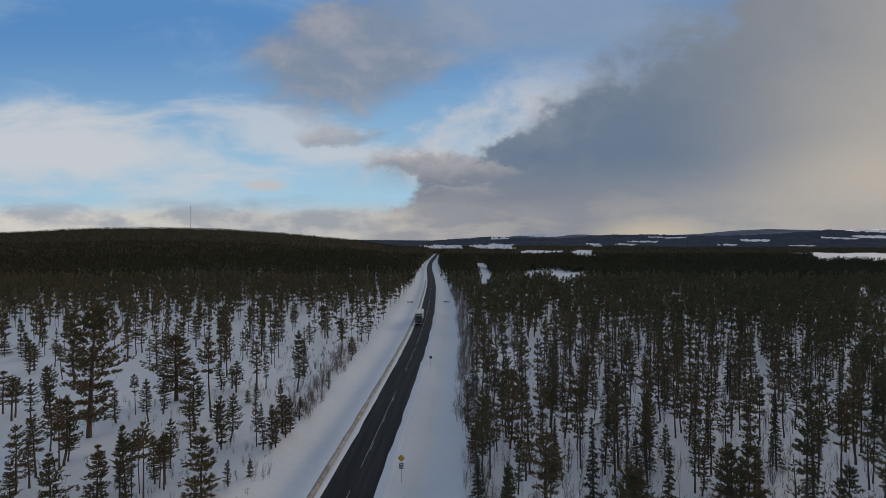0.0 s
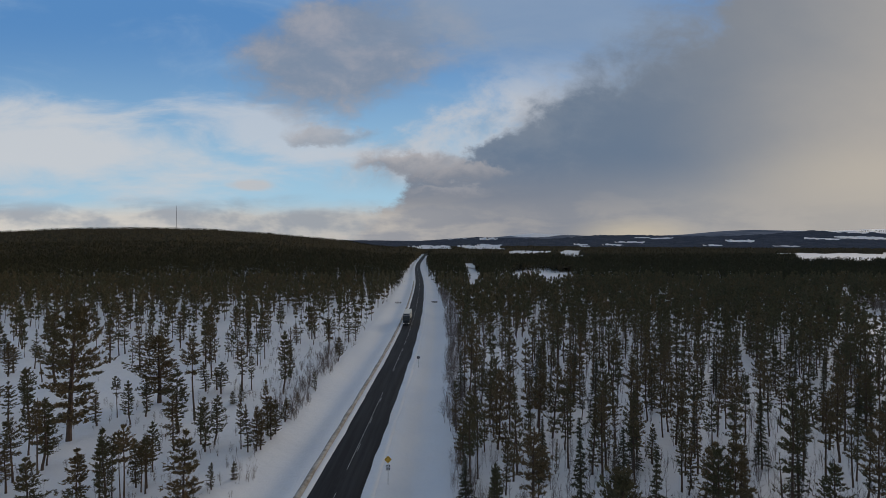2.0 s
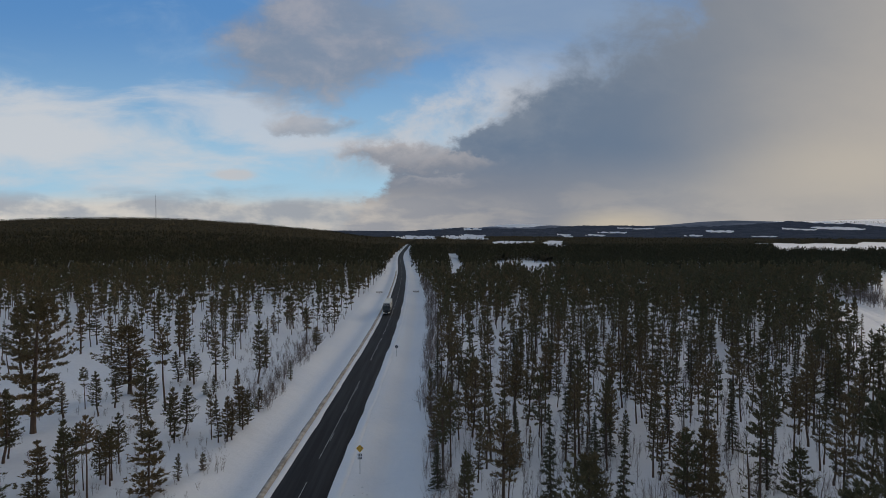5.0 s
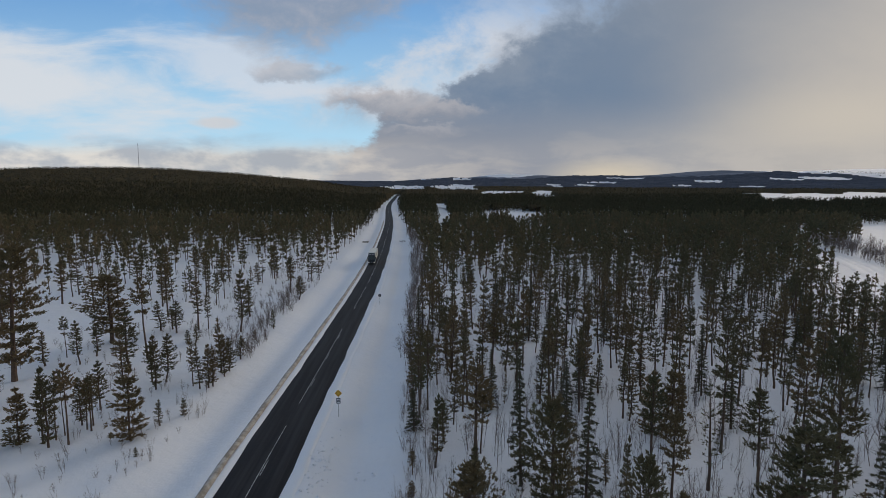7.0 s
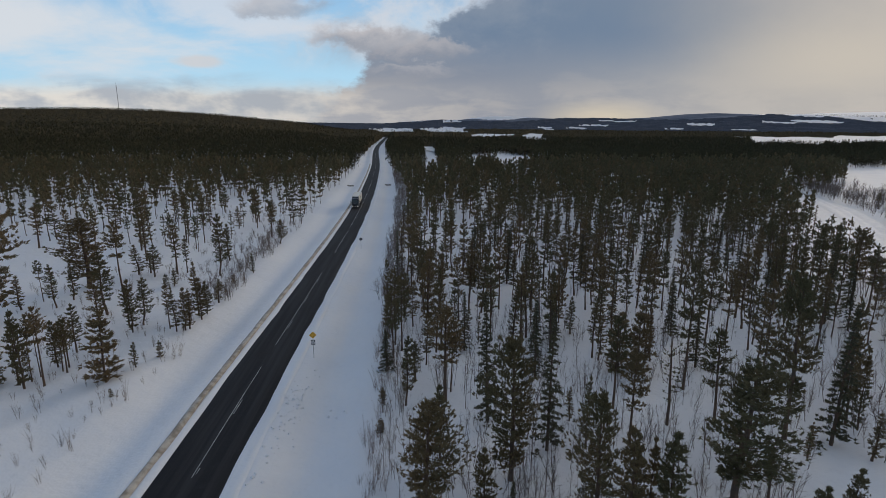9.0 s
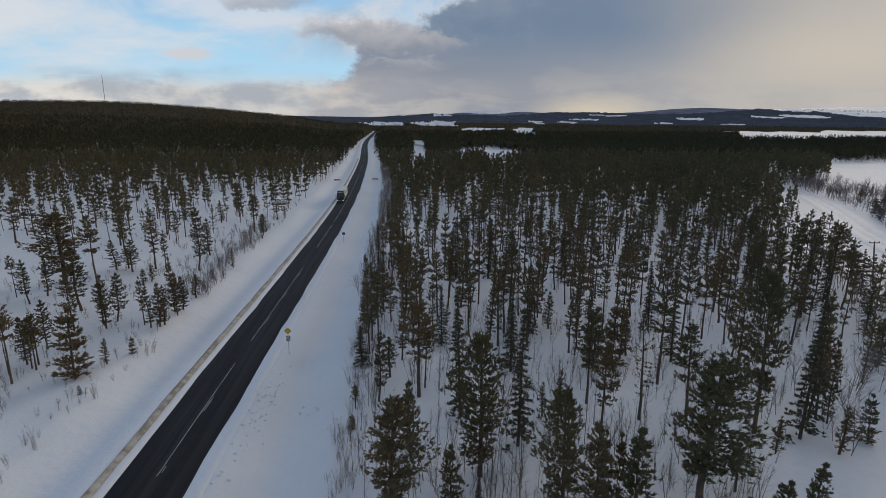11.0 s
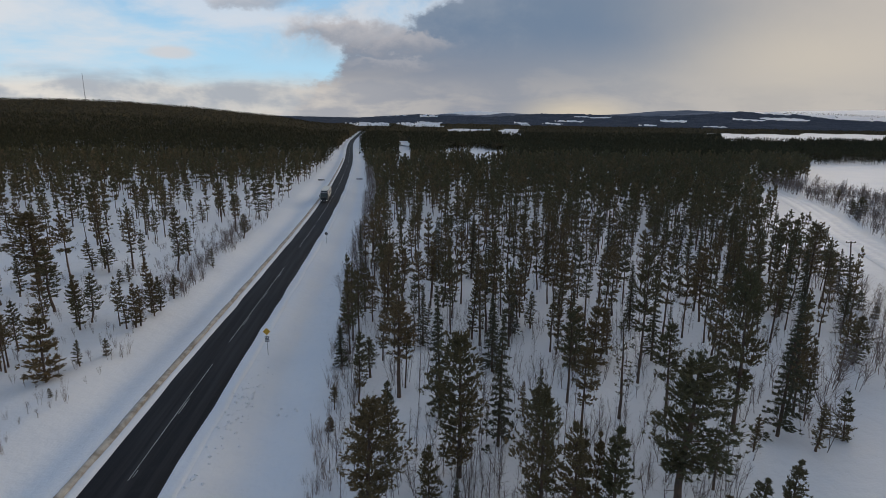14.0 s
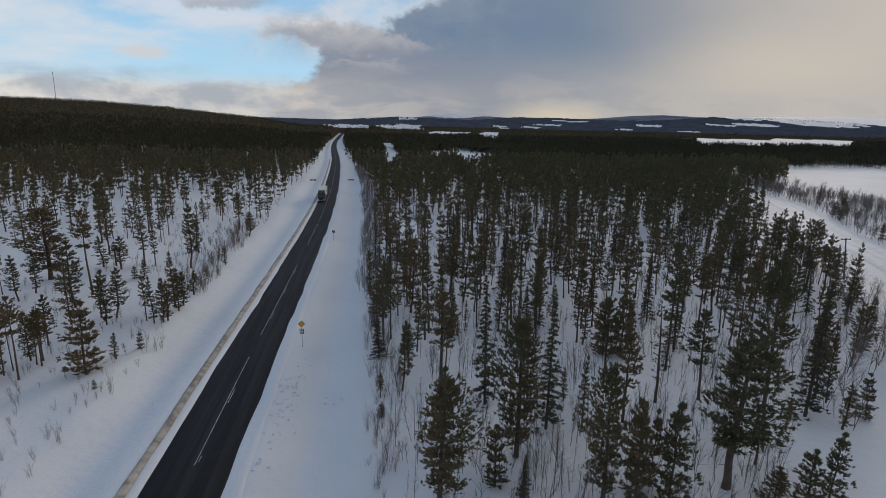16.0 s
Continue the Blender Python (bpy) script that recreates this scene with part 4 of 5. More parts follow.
g0 = np.random.default_rng(20)
spots = scatter(-150, 150, 24, 140, 0.14, 1.0, 21)
spots = spots[~surveyed(spots[:, 0], spots[:, 1])]
clear = np.array([min(math.hypot(a - x, b - y) for x, y in taken) > 1.9 for a, b in spots])
spots = spots[clear]
order = np.argsort(np.hypot(spots[:, 0] - 30, spots[:, 1]))
single, rest = spots[order[:210]], spots[order[210:]]
for x, y in single:
    pick = rng.random()
    small = rng.random() < 0.22
    if pick < 0.84:
        key = "back_" + ("young", "slim")[int(rng.integers(2))] if small else "back_" + str(rng.choice(("pine", "pine_b", "high", "high", "slim_high", "top", "full")))
    else:
        key = ("spruce", "spruce_b")[int(rng.integers(2))]
    plant(TREES[key], x, y, rng.uniform(2.0, 5.5) if small else rng.uniform(7.5, 12.0), wide=rng.uniform(0.85, 1.1))
for x, y in np.concatenate([g0.uniform((4, 28), (58, 82), (150, 2)), g0.uniform((13, 31), (26, 47), (45, 2))]):
    if wooded(x, y):
        plant(BIRCHES[int(rng.integers(2))], float(x), float(y), rng.uniform(2.5, 6.5))


def grove(name, label, models, places, heights, seed, mats, group="wood"):
    """Many trees in one mesh for each material."""
    g = np.random.default_rng(seed)
    bins = [[[], [], 0] for _ in mats]
    pick = g.integers(0, len(models), len(places))
    turn = g.uniform(0, 2 * math.pi, len(places))
    z = ground_z(places[:, 0], places[:, 1]) - 0.05
    for k, geos in enumerate(models):
        sel = np.where(pick == k)[0]
        if not len(sel):
            continue
        c, s, h = np.cos(turn[sel]), np.sin(turn[sel]), heights[sel] / 10
        for b, (v, f) in zip(bins, geos):
            x = h[:, None] * (c[:, None] * v[None, :, 0] - s[:, None] * v[None, :, 1]) + places[sel, 0][:, None]
            y = h[:, None] * (s[:, None] * v[None, :, 0] + c[:, None] * v[None, :, 1]) + places[sel, 1][:, None]
            zz = h[:, None] * v[None, :, 2] + z[sel][:, None]
            b[0].append(np.stack([x, y, zz], -1).reshape(-1, 3))
            b[1].append((f[None] + (np.arange(len(sel)) * len(v))[:, None, None] + b[2]).reshape(-1, 3))
            b[2] += len(sel) * len(v)
    root = new(name)
    tagged(root, label, "woods", kind="stuff")
    for (part_name, mat), b in zip(mats, bins):
        if b[0]:
            tagged(mesh_object(part_name, np.concatenate(b[0]), np.concatenate(b[1]), mat, root), kind="stuff")


MID = [pine(rng, bare, width, form, 9, 4, 5, 4, 0.40, 4, 0.36, 0.12) for bare, width, form in ((0.46, 0.145, 0.55), (0.38, 0.15, 0.4), (0.53, 0.145, 0.65), (0.33, 0.135, 0.35), (0.14, 0.13, 0.2))]
MID.append(spruce(rng, 30, 5, 3, 0.5, 4, 0.13, 0.5))
MID_FAR = [pine(rng, bare, width, form, 6, 3, 4, 3, 0.72, 3, 0.52, 0.05) for bare, width, form in ((0.42, 0.14, 0.4), (0.34, 0.14, 0.3), (0.48, 0.13, 0.6), (0.28, 0.14, 0.2))]
FAR = []
for _ in range(6):
    crown_geo, stem_geo = far_tree(rng, 9)
    FAR.append((stem_geo, crown_geo))
SPIRES = []
for _ in range(4):
    crown_geo, stem_geo = far_tree(rng, 7)
    SPIRES.append((stem_geo, crown_geo))

g = np.random.default_rng(31)
mid = np.concatenate([rest, scatter(-320, 420, 140, 350, 0.085, 1.5, 22)])
near_mid = np.hypot(mid[:, 0], mid[:, 1]) < 175
back_mid, mid = mid[~near_mid], mid[near_mid]
grove("pine_wood", "thick wood of scots pines farther off", MID_FAR, back_mid, g.uniform(7, 12.5, len(back_mid)), 9, (("trunks", BARK), ("crowns", NEEDLES)))
grove("pine_wood", "thick wood of scots pines on snowy ground", MID, mid, g.uniform(7, 12.5, len(mid)), 5, (("trunks", BARK), ("crowns", NEEDLES)))
far = np.concatenate([scatter(-560, 700, 350, 620, 0.075, 1.5, 23, 1.15), scatter(-900, 1150, 620, 1000, 0.04, 1.6, 24, 0.62)])
grove("pine_wood", "dark distant pine wood", FAR, far, g.uniform(7, 13, len(far)), 6, (("trunks", BARK), ("crowns", FAR_NEEDLES)))
g2 = np.random.default_rng(41)
rr, aa = np.sqrt(g2.uniform(1000**2, 2500**2, 12000)), g2.uniform(radians(-60), radians(60), 12000)
rr[:2600], aa[:2600] = g2.uniform(1950, 2420, 2600), g2.uniform(radians(-48), radians(-4), 2600)
ridge = np.column_stack([rr * np.sin(aa), rr * np.cos(aa)])
ridge = ridge[wooded(ridge[:, 0], ridge[:, 1])]
rim_u = g2.uniform(0.80, 1.08, 260)
rim_r = g2.normal(4850, 8, 260)
ridge = np.concatenate([ridge, np.column_stack([rim_r * np.sin(np.arctan(rim_u)), rim_r * np.cos(np.arctan(rim_u))])])
grove("distant_wood", "dark conifers on the far hill", SPIRES, ridge, g2.uniform(11, 17, len(ridge)), 7, (("trunks", BARK), ("crowns", FAR_NEEDLES)))

# bare thickets: along both wood edges and between the side road and the field
shrub_spots = []
g3 = np.random.default_rng(51)
for _ in range(210):
    y = g3.uniform(34, 190)
    if g3.random() < 0.62:
        shrub_spots.append((float(right_edge(y)) + abs(g3.normal(0.2, 1.6)), y, g3.uniform(1.5, 4.5)))
    else:
        shrub_spots.append((float(left_edge(y)) - abs(g3.normal(0.3, 3.5)), y, g3.uniform(1.0, 3.2)))
for x, y, h in shrub_spots:
    plant(SHRUBS[int(g3.integers(4))], x, y, h)
THIN = [(birch_crown(rng, 2, 20, 0.55, 3.2),) for k in range(6)]
g4 = np.random.default_rng(61)
bx, by = g4.uniform(60, 330, 9000), g4.uniform(60, 330, 9000)
margin, off = lane_distance(bx, by)
mx, my = g4.uniform(85, 300, 8000), g4.uniform(70, 290, 8000)
margin, off = lane_distance(mx, my)
sel = (off > 0) & (margin > 0.6) & (margin < 29)
belt = np.column_stack([mx[sel], my[sel]])
ex = g4.uniform(85, 330, 400)
verge = np.column_stack([right_edge(ex) + np.abs(g4.normal(0, 3.2, 400)), ex])
lm, lo = lane_distance(bx * 0.62 + 10, by * 0.62)
rim_sel = (lo < 0) & (lm > 0.3) & (lm < 8) & (g4.random(9000) < 0.8)
rim = np.column_stack([bx[rim_sel] * 0.62 + 10, by[rim_sel] * 0.62])
under_y = 26 + 104 * g4.random(2600) ** 1.5
under = np.column_stack([g4.uniform(4, 100, 2600), under_y])
low_y = g4.uniform(27, 74, 1300)
under = np.concatenate([under, np.column_stack([g4.uniform(3, 60, 1300), low_y])])
under = under[np.sin(under[:, 0] * 0.31 + 1.9 * np.sin(under[:, 1] * 0.17)) * np.sin(under[:, 1] * 0.26 + 0.6) + 0.55 * g4.normal(0, 1, len(under)) > 0.12]
under = under[wooded(under[:, 0], under[:, 1])]
left_y = np.concatenate([g4.uniform(45, 200, 520), g4.uniform(92, 150, 170)])
left_b = np.column_stack([left_edge(left_y) - np.abs(g4.normal(0, 1, 690)) * np.where(np.arange(690) < 520, 17, 3.2), left_y])
left_h = np.where(np.arange(690) < 520, g4.uniform(0.9, 2.3, 690), g4.uniform(1.8, 3.6, 690))
HAZE = [(birch_crown(rng, 2, 34, 0.75, 4.4),) for k in range(6)]
clump = 0.5 + 0.5 * np.sin(belt[:, 0] * 0.21 + 1.7 * np.sin(belt[:, 1] * 0.13))
belt_h = (3.2 + 3.4 * clump) * g4.uniform(0.7, 1.15, len(belt))
half = len(verge) // 2
rim = rim[(rim[:, 1] < 110) & (g4.random(len(rim)) < 0.62)]
grove("birch_thicket", "leafless brown birches and willows on the snowy wood edges", HAZE, np.concatenate([belt, verge[:half], rim, left_b]), np.concatenate([belt_h, g4.uniform(2.5, 6.0, half), g4.uniform(2.5, 6.5, len(rim)), left_h]), 18, (("stems", THICKET),))
verge = verge[half:]
thicket = np.concatenate([verge, under])
grove("birch_thicket", "leafless brown birch and willow thicket in snow", THIN, thicket, np.concatenate([g4.uniform(2.5, 6.5, len(verge)), 1.2 + 4.4 * g4.random(len(under)) ** 1.4]), 8, (("stems", STEMS),))

# clods of old snow thrown up beside the road
g5 = np.random.default_rng(71)
clods = []
for cx, cy, sx, sy, count in ((-5.9, 57.4, 0.9, 2.2, 62), (-0.6, 54.6, 1.0, 0.8, 8), (-5.6, 51.5, 0.6, 2.6, 30), (-4.6, 64.0, 0.4, 0.6, 3), (-6.4, 46, 0.5, 4, 12)):
    for _ in range(count):
        x, y, q = g5.normal(cx, sx), g5.normal(cy, sy), g5.uniform(0.06, 0.21)
        v = g5.normal(0, 1, (6, 3))
        v = np.array([(1, 0, 0), (-1, 0, 0), (0, 1, 0), (0, -1, 0), (0, 0, 0.7), (0, 0, -0.7)]) * q + v * q * 0.2 + (x, y, float(ground_z(x, y)) + q * 0.3)
        clods.append((v, np.array([(0, 2, 4), (2, 1, 4), (1, 3, 4), (3, 0, 4), (2, 0, 5), (1, 2, 5), (3, 1, 5), (0, 3, 5)])))
v, f = join(clods)
tagged(mesh_object("snow_clods", v, f, SNOW), "grey clods of snow scattered on the verge", "snow clods", kind="stuff")

# ---- things along the road ----


def flat(name, rgb, rough=0.5, metal=0.0, fine=0.2, spec=0.5):
    """Paint, plastic or metal with faint grime."""
    dirt = tuple(0.65 * c + 0.02 for c in rgb)
    return material(name, rough, lambda n, p: n.mix(n.mul(n.step(n.noise(p, 1.7, 6, 0.65), 0.4, 0.75), fine * 2), rgb, dirt), metal=metal, spec=spec)


CAB = flat("dark_blue_paint", (0.012, 0.022, 0.034), 0.3)
BLACK = flat("black_plastic", (0.012, 0.012, 0.013), 0.55)
RUBBER = flat("tyre_rubber", (0.016, 0.016, 0.017), 0.85)
STEEL = flat("galvanised_steel", (0.42, 0.43, 0.44), 0.45, 0.8)
CHROME = flat("chrome", (0.6, 0.6, 0.62), 0.2, 1.0)
TRAILER = flat("cream_white_panel", (0.74, 0.71, 0.62), 0.45, 0, 0.25)
GLASS = flat("dark_window_glass", (0.010, 0.014, 0.018), 0.08, 0, 0.05)
LETTER = flat("dark_lettering", (0.03, 0.03, 0.035), 0.6)
YELLOW = flat("sign_yellow", (0.72, 0.40, 0.03), 0.5, 0, 0.1)
SIGN_BLACK = flat("sign_black", (0.02, 0.02, 0.02), 0.5)
SIGN_WHITE = flat("sign_white", (0.75, 0.75, 0.73), 0.5, 0, 0.1)
SIGN_BACK = flat("sign_back_grey", (0.10, 0.10, 0.11), 0.6, 0.3)
SIGN_BLUE = flat("plate_dark", (0.03, 0.04, 0.06), 0.5)
OLD_WOOD = material("weathered_wood", 0.9, two_tone((0.16, 0.13, 0.11), (0.09, 0.075, 0.065), 3.0, 0.4))
LAMP = bpy.data.materials.new("lit_headlamp")
LAMP.use_nodes = True
LAMP.node_tree.nodes["Principled BSDF"].inputs["Emission Color"].default_value = (1, 0.95, 0.85, 1)
LAMP.node_tree.nodes["Principled BSDF"].inputs["Emission Strength"].default_value = 0.7


def part(name, bm, mat, parent, label="", smooth=False):
    me = bpy.data.meshes.new(name)
    bm.normal_update()
    bm.to_mesh(me)
    bm.free()
    me.materials.append(mat)
    if smooth:
        me.polygons.foreach_set("use_smooth", [True] * len(me.polygons))
    ob = new(name, me)
    ob.parent = parent
    return tagged(ob, label)


def box(x0, x1, y0, y1, z0, z1, bevel=0.02, taper=None):
    """A rounded box; taper: how far the top of the front face (low y) leans back."""
    bm = bmesh.new()
    bmesh.ops.create_cube(bm, size=1)
    for v in bm.verts:
        top, front = v.co.z > 0, v.co.y < 0
        v.co = ((x0 + x1) / 2 + v.co.x * (x1 - x0), (y0 + y1) / 2 + v.co.y * (y1 - y0), (z0 + z1) / 2 + v.co.z * (z1 - z0))
        if taper and top and front:
            v.co.y += taper
    if bevel:
        bmesh.ops.bevel(bm, geom=bm.edges[:], offset=bevel, segments=2, profile=0.6, affect="EDGES")
    return bm


def disc(cx, cy, cz, radius, depth, axis="X", segments=24, bevel=0.0, inner=0.0):
    """A round solid with its axis along X, Y or Z."""
    bm = bmesh.new()
    bmesh.ops.create_cone(bm, cap_ends=True, segments=segments, radius1=radius, radius2=radius, depth=depth)
    if bevel:
        bmesh.ops.bevel(bm, geom=[e for e in bm.edges if abs(e.verts[0].co.z - e.verts[1].co.z) < 1e-4], offset=bevel, segments=2, affect="EDGES")
    turn = {"X": Matrix.Rotation(radians(90), 4, "Y"), "Y": Matrix.Rotation(radians(90), 4, "X"), "Z": Matrix.Identity(4)}[axis]
    bmesh.ops.transform(bm, matrix=Matrix.Translation((cx, cy, cz)) @ turn, verts=bm.verts[:])
    return bm


def empty(name, m, label, category, group="", kind=""):
    ob = new(name)
    ob.empty_display_size = 0.5
    ob.matrix_basis = m
    return tagged(ob, label, category, group, kind)


def wheel(parent, x, y, out):
    tyre = part("wheel", disc(x, y, 0.50, 0.50, 0.30, "X", 28, 0.05), RUBBER, parent, "black rubber tyre", True)
    part("rim", disc(x + out * 0.13, y, 0.50, 0.29, 0.08, "X", 20, 0.02), STEEL, tyre, "grey steel rim")
    part("hub", disc(x + out * 0.18, y, 0.50, 0.11, 0.08, "X", 12, 0.01), BLACK, tyre)


def build_truck(m):
    """Tractor with a long box trailer. Its front is at y = 0 and it faces -y."""
    t = empty("truck", m, "dark blue lorry pulling a long cream-white box trailer on the road", "truck")
    part("cab", box(-1.22, 1.22, 0.0, 2.25, 0.95, 3.45, 0.10, 0.28), CAB, t, "dark blue cab")
    part("chassis", box(-0.5, 0.5, 0.4, 5.9, 0.55, 0.95, 0.03), BLACK, t)
    bumper = part("bumper", box(-1.24, 1.24, -0.10, 0.5, 0.35, 0.98, 0.07), BLACK, t, "black front bumper")
    part("number_plate", box(-0.26, 0.26, -0.115, -0.09, 0.55, 0.67, 0), SIGN_WHITE, bumper)
    for s in (-1, 1):
        part("headlight", box(s * 0.92 - 0.2, s * 0.92 + 0.2, -0.125, 0.0, 0.68, 0.88, 0.03), LAMP, t, "lit headlight")
        part("fog_lamp", disc(s * 0.72, -0.11, 0.50, 0.07, 0.04, "Y", 14), CHROME, bumper)
        mirror = part("mirror", box(s * 1.5 - 0.10, s * 1.5 + 0.10, 0.05, 0.22, 2.0, 2.75, 0.04), BLACK, t, "tall black side mirror")
        part("mirror_arm", box(min(s * 1.15, s * 1.5), max(s * 1.15, s * 1.5), 0.16, 0.21, 2.66, 2.72, 0.01), BLACK, mirror)
        door = part("door", box(s * 1.225 - 0.012, s * 1.225 + 0.012, 0.55, 1.65, 1.05, 3.0, 0.008), CAB, t)
        part("door_window", box(s * 1.242 - 0.008, s * 1.242 + 0.008, 0.65, 1.5, 2.05, 2.85, 0), GLASS, door, "dark side window")
        part("door_handle", box(s * 1.25 - 0.02, s * 1.25 + 0.02, 1.38, 1.55, 1.82, 1.87, 0.005), CHROME, door)
        part("wheel_arch", box(s * 1.06 - 0.18, s * 1.06 + 0.18, 0.75, 2.05, 0.95, 1.12, 0.05), BLACK, t)
        part("fuel_tank", box(s * 0.95 - 0.28, s * 0.95 + 0.28, 2.4, 3.7, 0.45, 1.0, 0.10), STEEL, t, "grey fuel tank")
        part("deflector", box(s * 1.2 - 0.03, s * 1.2 + 0.03, 2.25, 2.75, 1.0, 3.7, 0.02), CAB, t)
        wheel(t, s * 1.02, 1.40, s)
        wheel(t, s * 1.02, 4.9, s)
        part("mudguard", box(s * 1.0 - 0.3, s * 1.0 + 0.3, 4.25, 5.55, 1.05, 1.12, 0.02), BLACK, t)
    wind = bmesh.new()
    corners = [(-1.1, -0.012 + 0.11, 2.0), (1.1, -0.012 + 0.11, 2.0), (1.05, 0.195, 2.92), (-1.05, 0.195, 2.92)]
    front = [wind.verts.new(c) for c in corners]
    back = [wind.verts.new((c[0], c[1] + 0.05, c[2])) for c in corners]
    wind.faces.new(front), wind.faces.new(back[::-1])
    for i in range(4):
        wind.faces.new((front[i], back[i], back[(i + 1) % 4], front[(i + 1) % 4]))
    glass = part("windscreen", wind, GLASS, t, "dark glass windscreen")
    for s in (-0.45, 0.45):
        part("wiper", box(s - 0.35, s + 0.35, 0.075, 0.09, 2.06, 2.09, 0), BLACK, glass)
    part("sun_visor", box(-1.12, 1.12, -0.10, 0.28, 2.92, 3.06, 0.03), BLACK, t)
    grille = part("grille", box(-0.85, 0.85, -0.04, 0.10, 1.02, 1.85, 0.03), BLACK, t, "black radiator grille")
    for k in range(6):
        part("grille_bar", box(-0.8, 0.8, -0.06, -0.03, 1.10 + k * 0.12, 1.14 + k * 0.12, 0.008), CHROME if k == 5 else CAB, grille)
    part("roof_spoiler", box(-1.1, 1.1, 0.75, 2.3, 3.42, 3.95, 0.10, 0.75), CAB, t, "dark roof spoiler")
    part("roof_snow", box(-1.0, 1.0, 0.38, 0.95, 3.43, 3.52, 0.03), SNOW, t, "snow lying on the cab roof")
    bar = part("lamp_bar", box(-1.05, 1.05, 0.30, 0.36, 3.52, 3.58, 0.01), CHROME, t, "chrome roof lamp bar")
    for x in (-0.75, -0.25, 0.25, 0.75):
        part("roof_lamp", disc(x, 0.27, 3.62, 0.11, 0.10, "Y", 16, 0.01), CHROME, bar)
    # trailer
    body = part("trailer_box", box(-1.275, 1.275, 2.95, 16.5, 1.25, 4.0, 0.03), TRAILER, t, "cream-white insulated trailer box")
    part("roof_rail", box(-1.285, -1.235, 2.94, 16.51, 3.93, 4.02, 0.01), STEEL, body)
    part("roof_rail", box(1.235, 1.285, 2.94, 16.51, 3.93, 4.02, 0.01), STEEL, body)
    part("cooling_unit", box(-0.95, 0.95, 2.55, 2.95, 2.3, 3.9, 0.06), SIGN_WHITE, body, "white cooling unit on the trailer front")
    for k in range(1, 7):
        for s in (-1, 1):
            part("panel_joint", box(s * 1.278 - 0.004, s * 1.278 + 0.004, 2.95 + k * 1.94 - 0.015, 2.95 + k * 1.94 + 0.015, 1.3, 3.9, 0), STEEL, body)
    for s in (-1, 1):
        # lettering on the flank, as plain bars round a plain emblem
        for k, (y0, w) in enumerate(((6.2, 0.30), (6.65, 0.32), (7.1, 0.30), (7.55, 0.34), (8.0, 0.26), (9.75, 0.28), (10.15, 0.30), (10.6, 0.28), (11.05, 0.28), (11.5, 0.36), (12.0, 0.32))):
            part("flank_mark", box(s * 1.281 - 0.004, s * 1.281 + 0.004, y0, y0 + w, 2.45, 2.92, 0), LETTER, body)
        part("flank_emblem", disc(s * 1.281, 9.0, 2.72, 0.52, 0.008, "X", 28), LETTER, body, "dark round emblem")
        part("flank_emblem", disc(s * 1.284, 9.12, 2.66, 0.36, 0.008, "X", 28), TRAILER, body)
        part("side_guard", box(s * 1.2 - 0.03, s * 1.2 + 0.03, 6.8, 11.0, 0.62, 1.02, 0.02), BLACK, t)
        part("landing_leg", box(s * 0.75 - 0.06, s * 0.75 + 0.06, 6.2, 6.34, 0.25, 1.25, 0.01), STEEL, t)
        for y in (11.9, 13.2, 14.5):
            wheel(t, s * 1.02, y, s)
            part("mudguard", box(s * 1.02 - 0.18, s * 1.02 + 0.18, y - 0.5, y + 0.5, 1.06, 1.12, 0.02), BLACK, t)
        part("tail_lamp", box(s * 0.95 - 0.2, s * 0.95 + 0.2, 16.42, 16.52, 0.85, 0.98, 0.01), flat("tail_red", (0.35, 0.02, 0.02)), t)
    part("trailer_frame", box(-0.55, 0.55, 4.2, 16.3, 0.95, 1.25, 0.02), BLACK, t)
    part("underrun_bar", box(-1.15, 1.15, 16.3, 16.4, 0.5, 0.62, 0.01), STEEL, t)


TRUCK_Y = 196.0
build_truck(pose(float(road_x(TRUCK_Y)) - 1.75, TRUCK_Y, 0.035, 0, 0, -math.degrees(math.atan2(float(road_x(TRUCK_Y + 14) - road_x(TRUCK_Y)), 14))))


def priority_sign(x, y):
    s = empty("priority_sign", pose(x, y, float(ground_z(x, y)) - 0.1), "yellow diamond road sign with two small plates on a steel post", "road sign")
    part("post", disc(0, 0, 1.75, 0.038, 3.7, "Z", 12), STEEL, s)

    def diamond(r, y0, y1):
        bm = bmesh.new()
        ring = [(0, r), (r, 0), (0, -r), (-r, 0)]
        a = [bm.verts.new((px, y0, 3.22 + pz)) for px, pz in ring]
        b = [bm.verts.new((px, y1, 3.22 + pz)) for px, pz in ring]
        bm.faces.new(a), bm.faces.new(b[::-1])
        for i in range(4):
            bm.faces.new((a[i], b[i], b[(i + 1) % 4], a[(i + 1) % 4]))
        bmesh.ops.bevel(bm, geom=[e for e in bm.edges if abs(e.verts[0].co.y - e.verts[1].co.y) > 1e-4], offset=0.05, segments=3, affect="EDGES")
        return bm

    face = part("sign_face", diamond(0.47, -0.06, -0.042), YELLOW, s, "yellow diamond plate")
    part("sign_border", diamond(0.34, -0.068, -0.061), SIGN_BLACK, face, "black inner line")
    part("sign_centre", diamond(0.30, -0.074, -0.069), YELLOW, face)
    for z, k in ((2.42, 2), (2.05, 3)):
        plate = part("plate", box(-0.26, 0.26, -0.06, -0.042, z - 0.16, z + 0.16, 0), SIGN_BLUE, s, "small dark plate under the sign")
        for j in range(k):
            part("plate_mark", box(-0.2 + j * 0.42 / k, -0.2 + j * 0.42 / k + 0.28 / k, -0.066, -0.061, z - 0.08, z + 0.08, 0), SIGN_WHITE, plate)


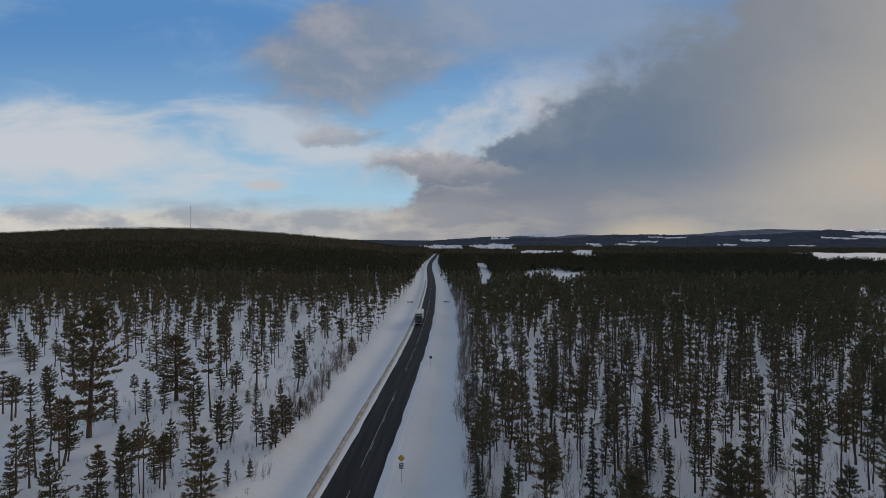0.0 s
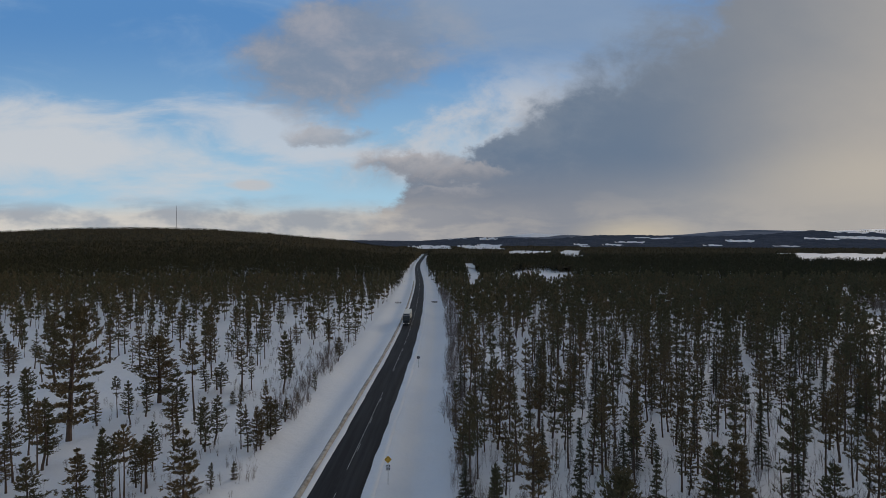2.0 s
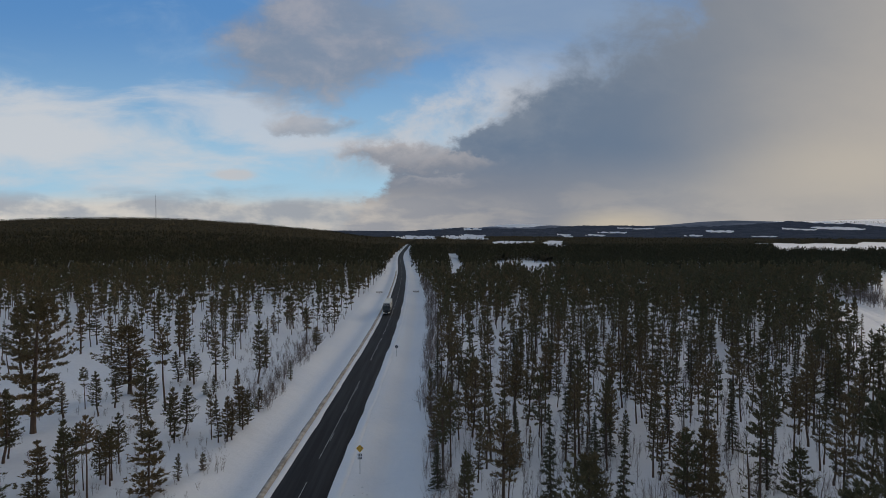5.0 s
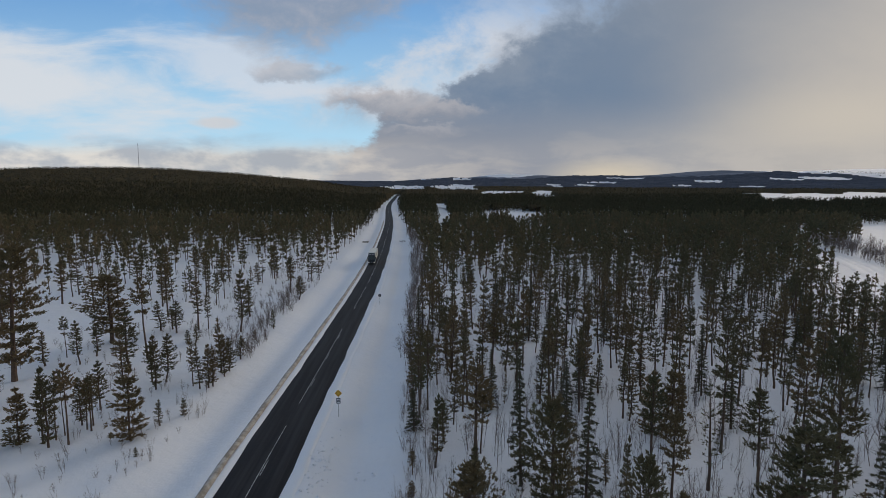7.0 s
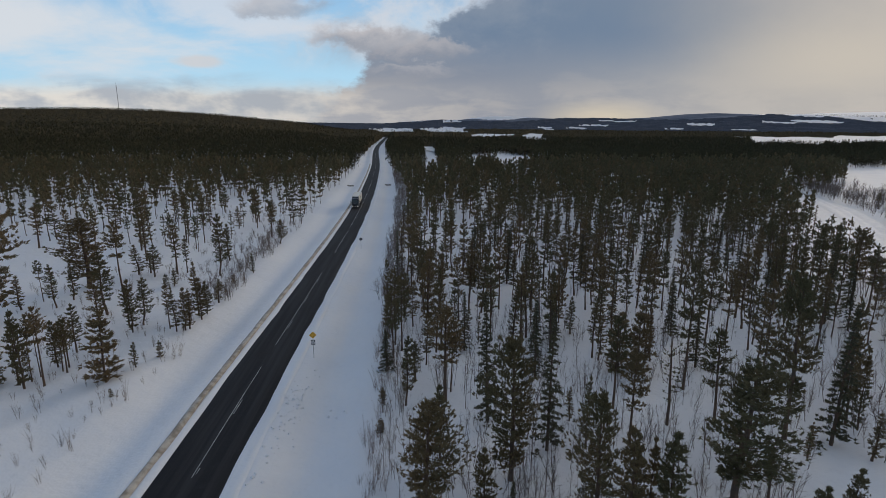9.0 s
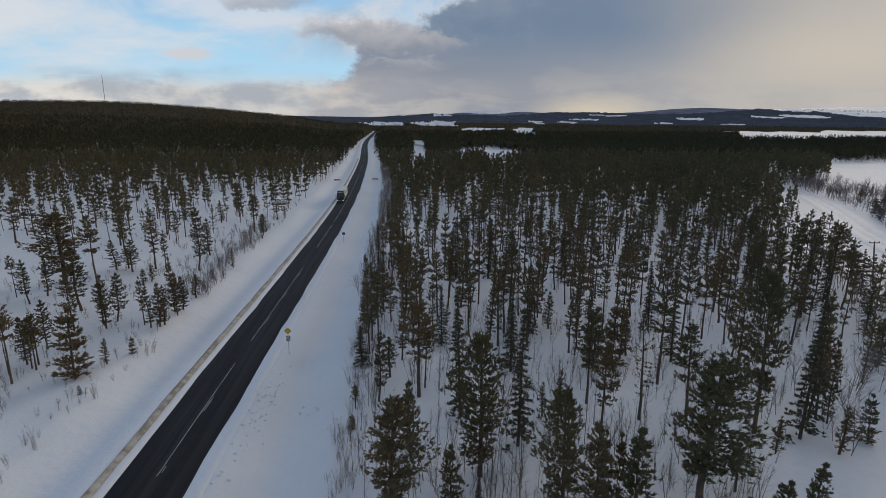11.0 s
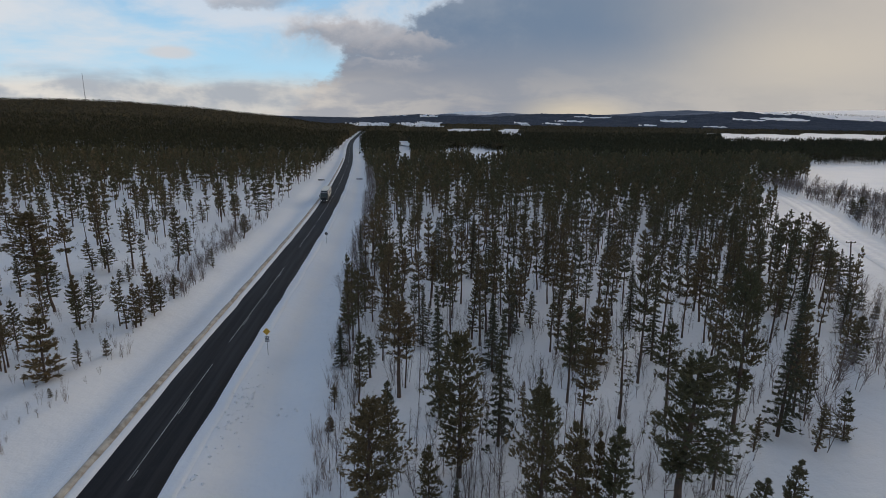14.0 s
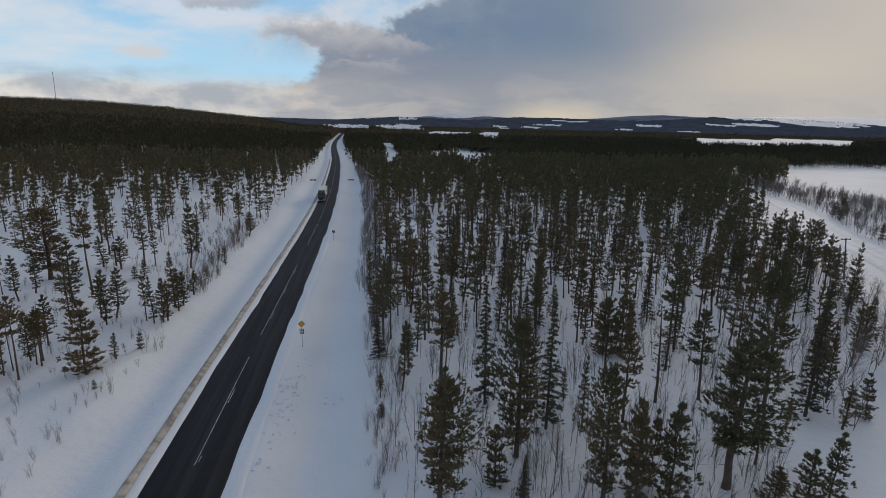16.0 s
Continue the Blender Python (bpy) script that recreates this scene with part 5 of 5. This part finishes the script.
def round_sign(x, y):
    s = empty("round_sign", pose(x, y, float(ground_z(x, y)) - 0.1), "round road sign with a dark grey back on a thin post", "road sign")
    part("post", disc(0, 0, 1.3, 0.035, 2.8, "Z", 10), STEEL, s)
    part("sign_back", disc(0, 0.05, 2.45, 0.36, 0.02, "Y", 28), SIGN_BACK, s)
    part("sign_rim", disc(0, 0.055, 2.45, 0.37, 0.012, "Y", 28), SIGN_BLACK, s)


def culvert_rail(x, y, turn):
    s = empty("culvert_rail", pose(x, y, float(ground_z(x, y)), 0, 0, turn), "low dark railing over a snowed culvert beside the road", "railing", "culvert rails")
    for px in (-1.3, 0, 1.3):
        part("post", box(px - 0.06, px + 0.06, -0.06, 0.06, -0.3, 0.85, 0.01), OLD_WOOD, s)
    part("top_rail", box(-1.55, 1.55, -0.10, -0.06, 0.55, 0.85, 0.01), OLD_WOOD, s)
    part("low_rail", box(-1.55, 1.55, -0.10, -0.06, 0.15, 0.35, 0.01), OLD_WOOD, s)


def power_pole(x, y, h, turn, lean):
    s = empty("power_pole", pose(x, y, float(ground_z(x, y)), 0, -lean) @ pose(0, 0, 0, 0, 0, turn), "weathered leaning wooden power pole with a crossarm", "power pole", "power poles")
    v, f = tube([(0, 0, -0.4), (0, 0, h * 0.5), (0, 0, h)], [0.15, 0.13, 0.10], 12)
    mesh_object("mast", v, f, OLD_WOOD, s, True)
    arm = part("crossarm", box(-0.75, 0.75, -0.06, 0.06, h - 0.32, h - 0.18, 0.01), OLD_WOOD, s)
    for px in (-0.66, 0, 0.66):
        part("insulator", disc(px, 0, h - 0.08, 0.055, 0.2, "Z", 10, 0.015), BLACK, arm)


def radio_mast(x, y, h):
    base = float(ground_z(x, y))
    s = empty("radio_mast", pose(x, y, base), "tall thin lattice radio mast on the wooded hill", "mast")
    for k in range(3):
        a = k * 2.094
        v, f = tube([(0.9 * math.cos(a), 0.9 * math.sin(a), 0), (0.5 * math.cos(a), 0.5 * math.sin(a), h)], [0.30, 0.20], 5)
        mesh_object("leg", v, f, SIGN_BACK, s)
    for z in np.arange(4, h, 6.0):
        r = 0.9 - 0.4 * z / h
        p = [(r * math.cos(k * 2.094), r * math.sin(k * 2.094), z + (3 if k == 3 else 0) * 0.0) for k in range(4)]
        v, f = tube(p, [0.12] * 4, 3)
        mesh_object("brace", v, f, SIGN_BACK, s)


priority_sign(-5.2, 67.4)
round_sign(-2.95, 130.2)
culvert_rail(-16.6, 274, 8)
culvert_rail(1.7, 277, 8)
power_pole(95.1, 88.3, 8.2, -40, 9.0)
radio_mast(-1021, 2200, 108)
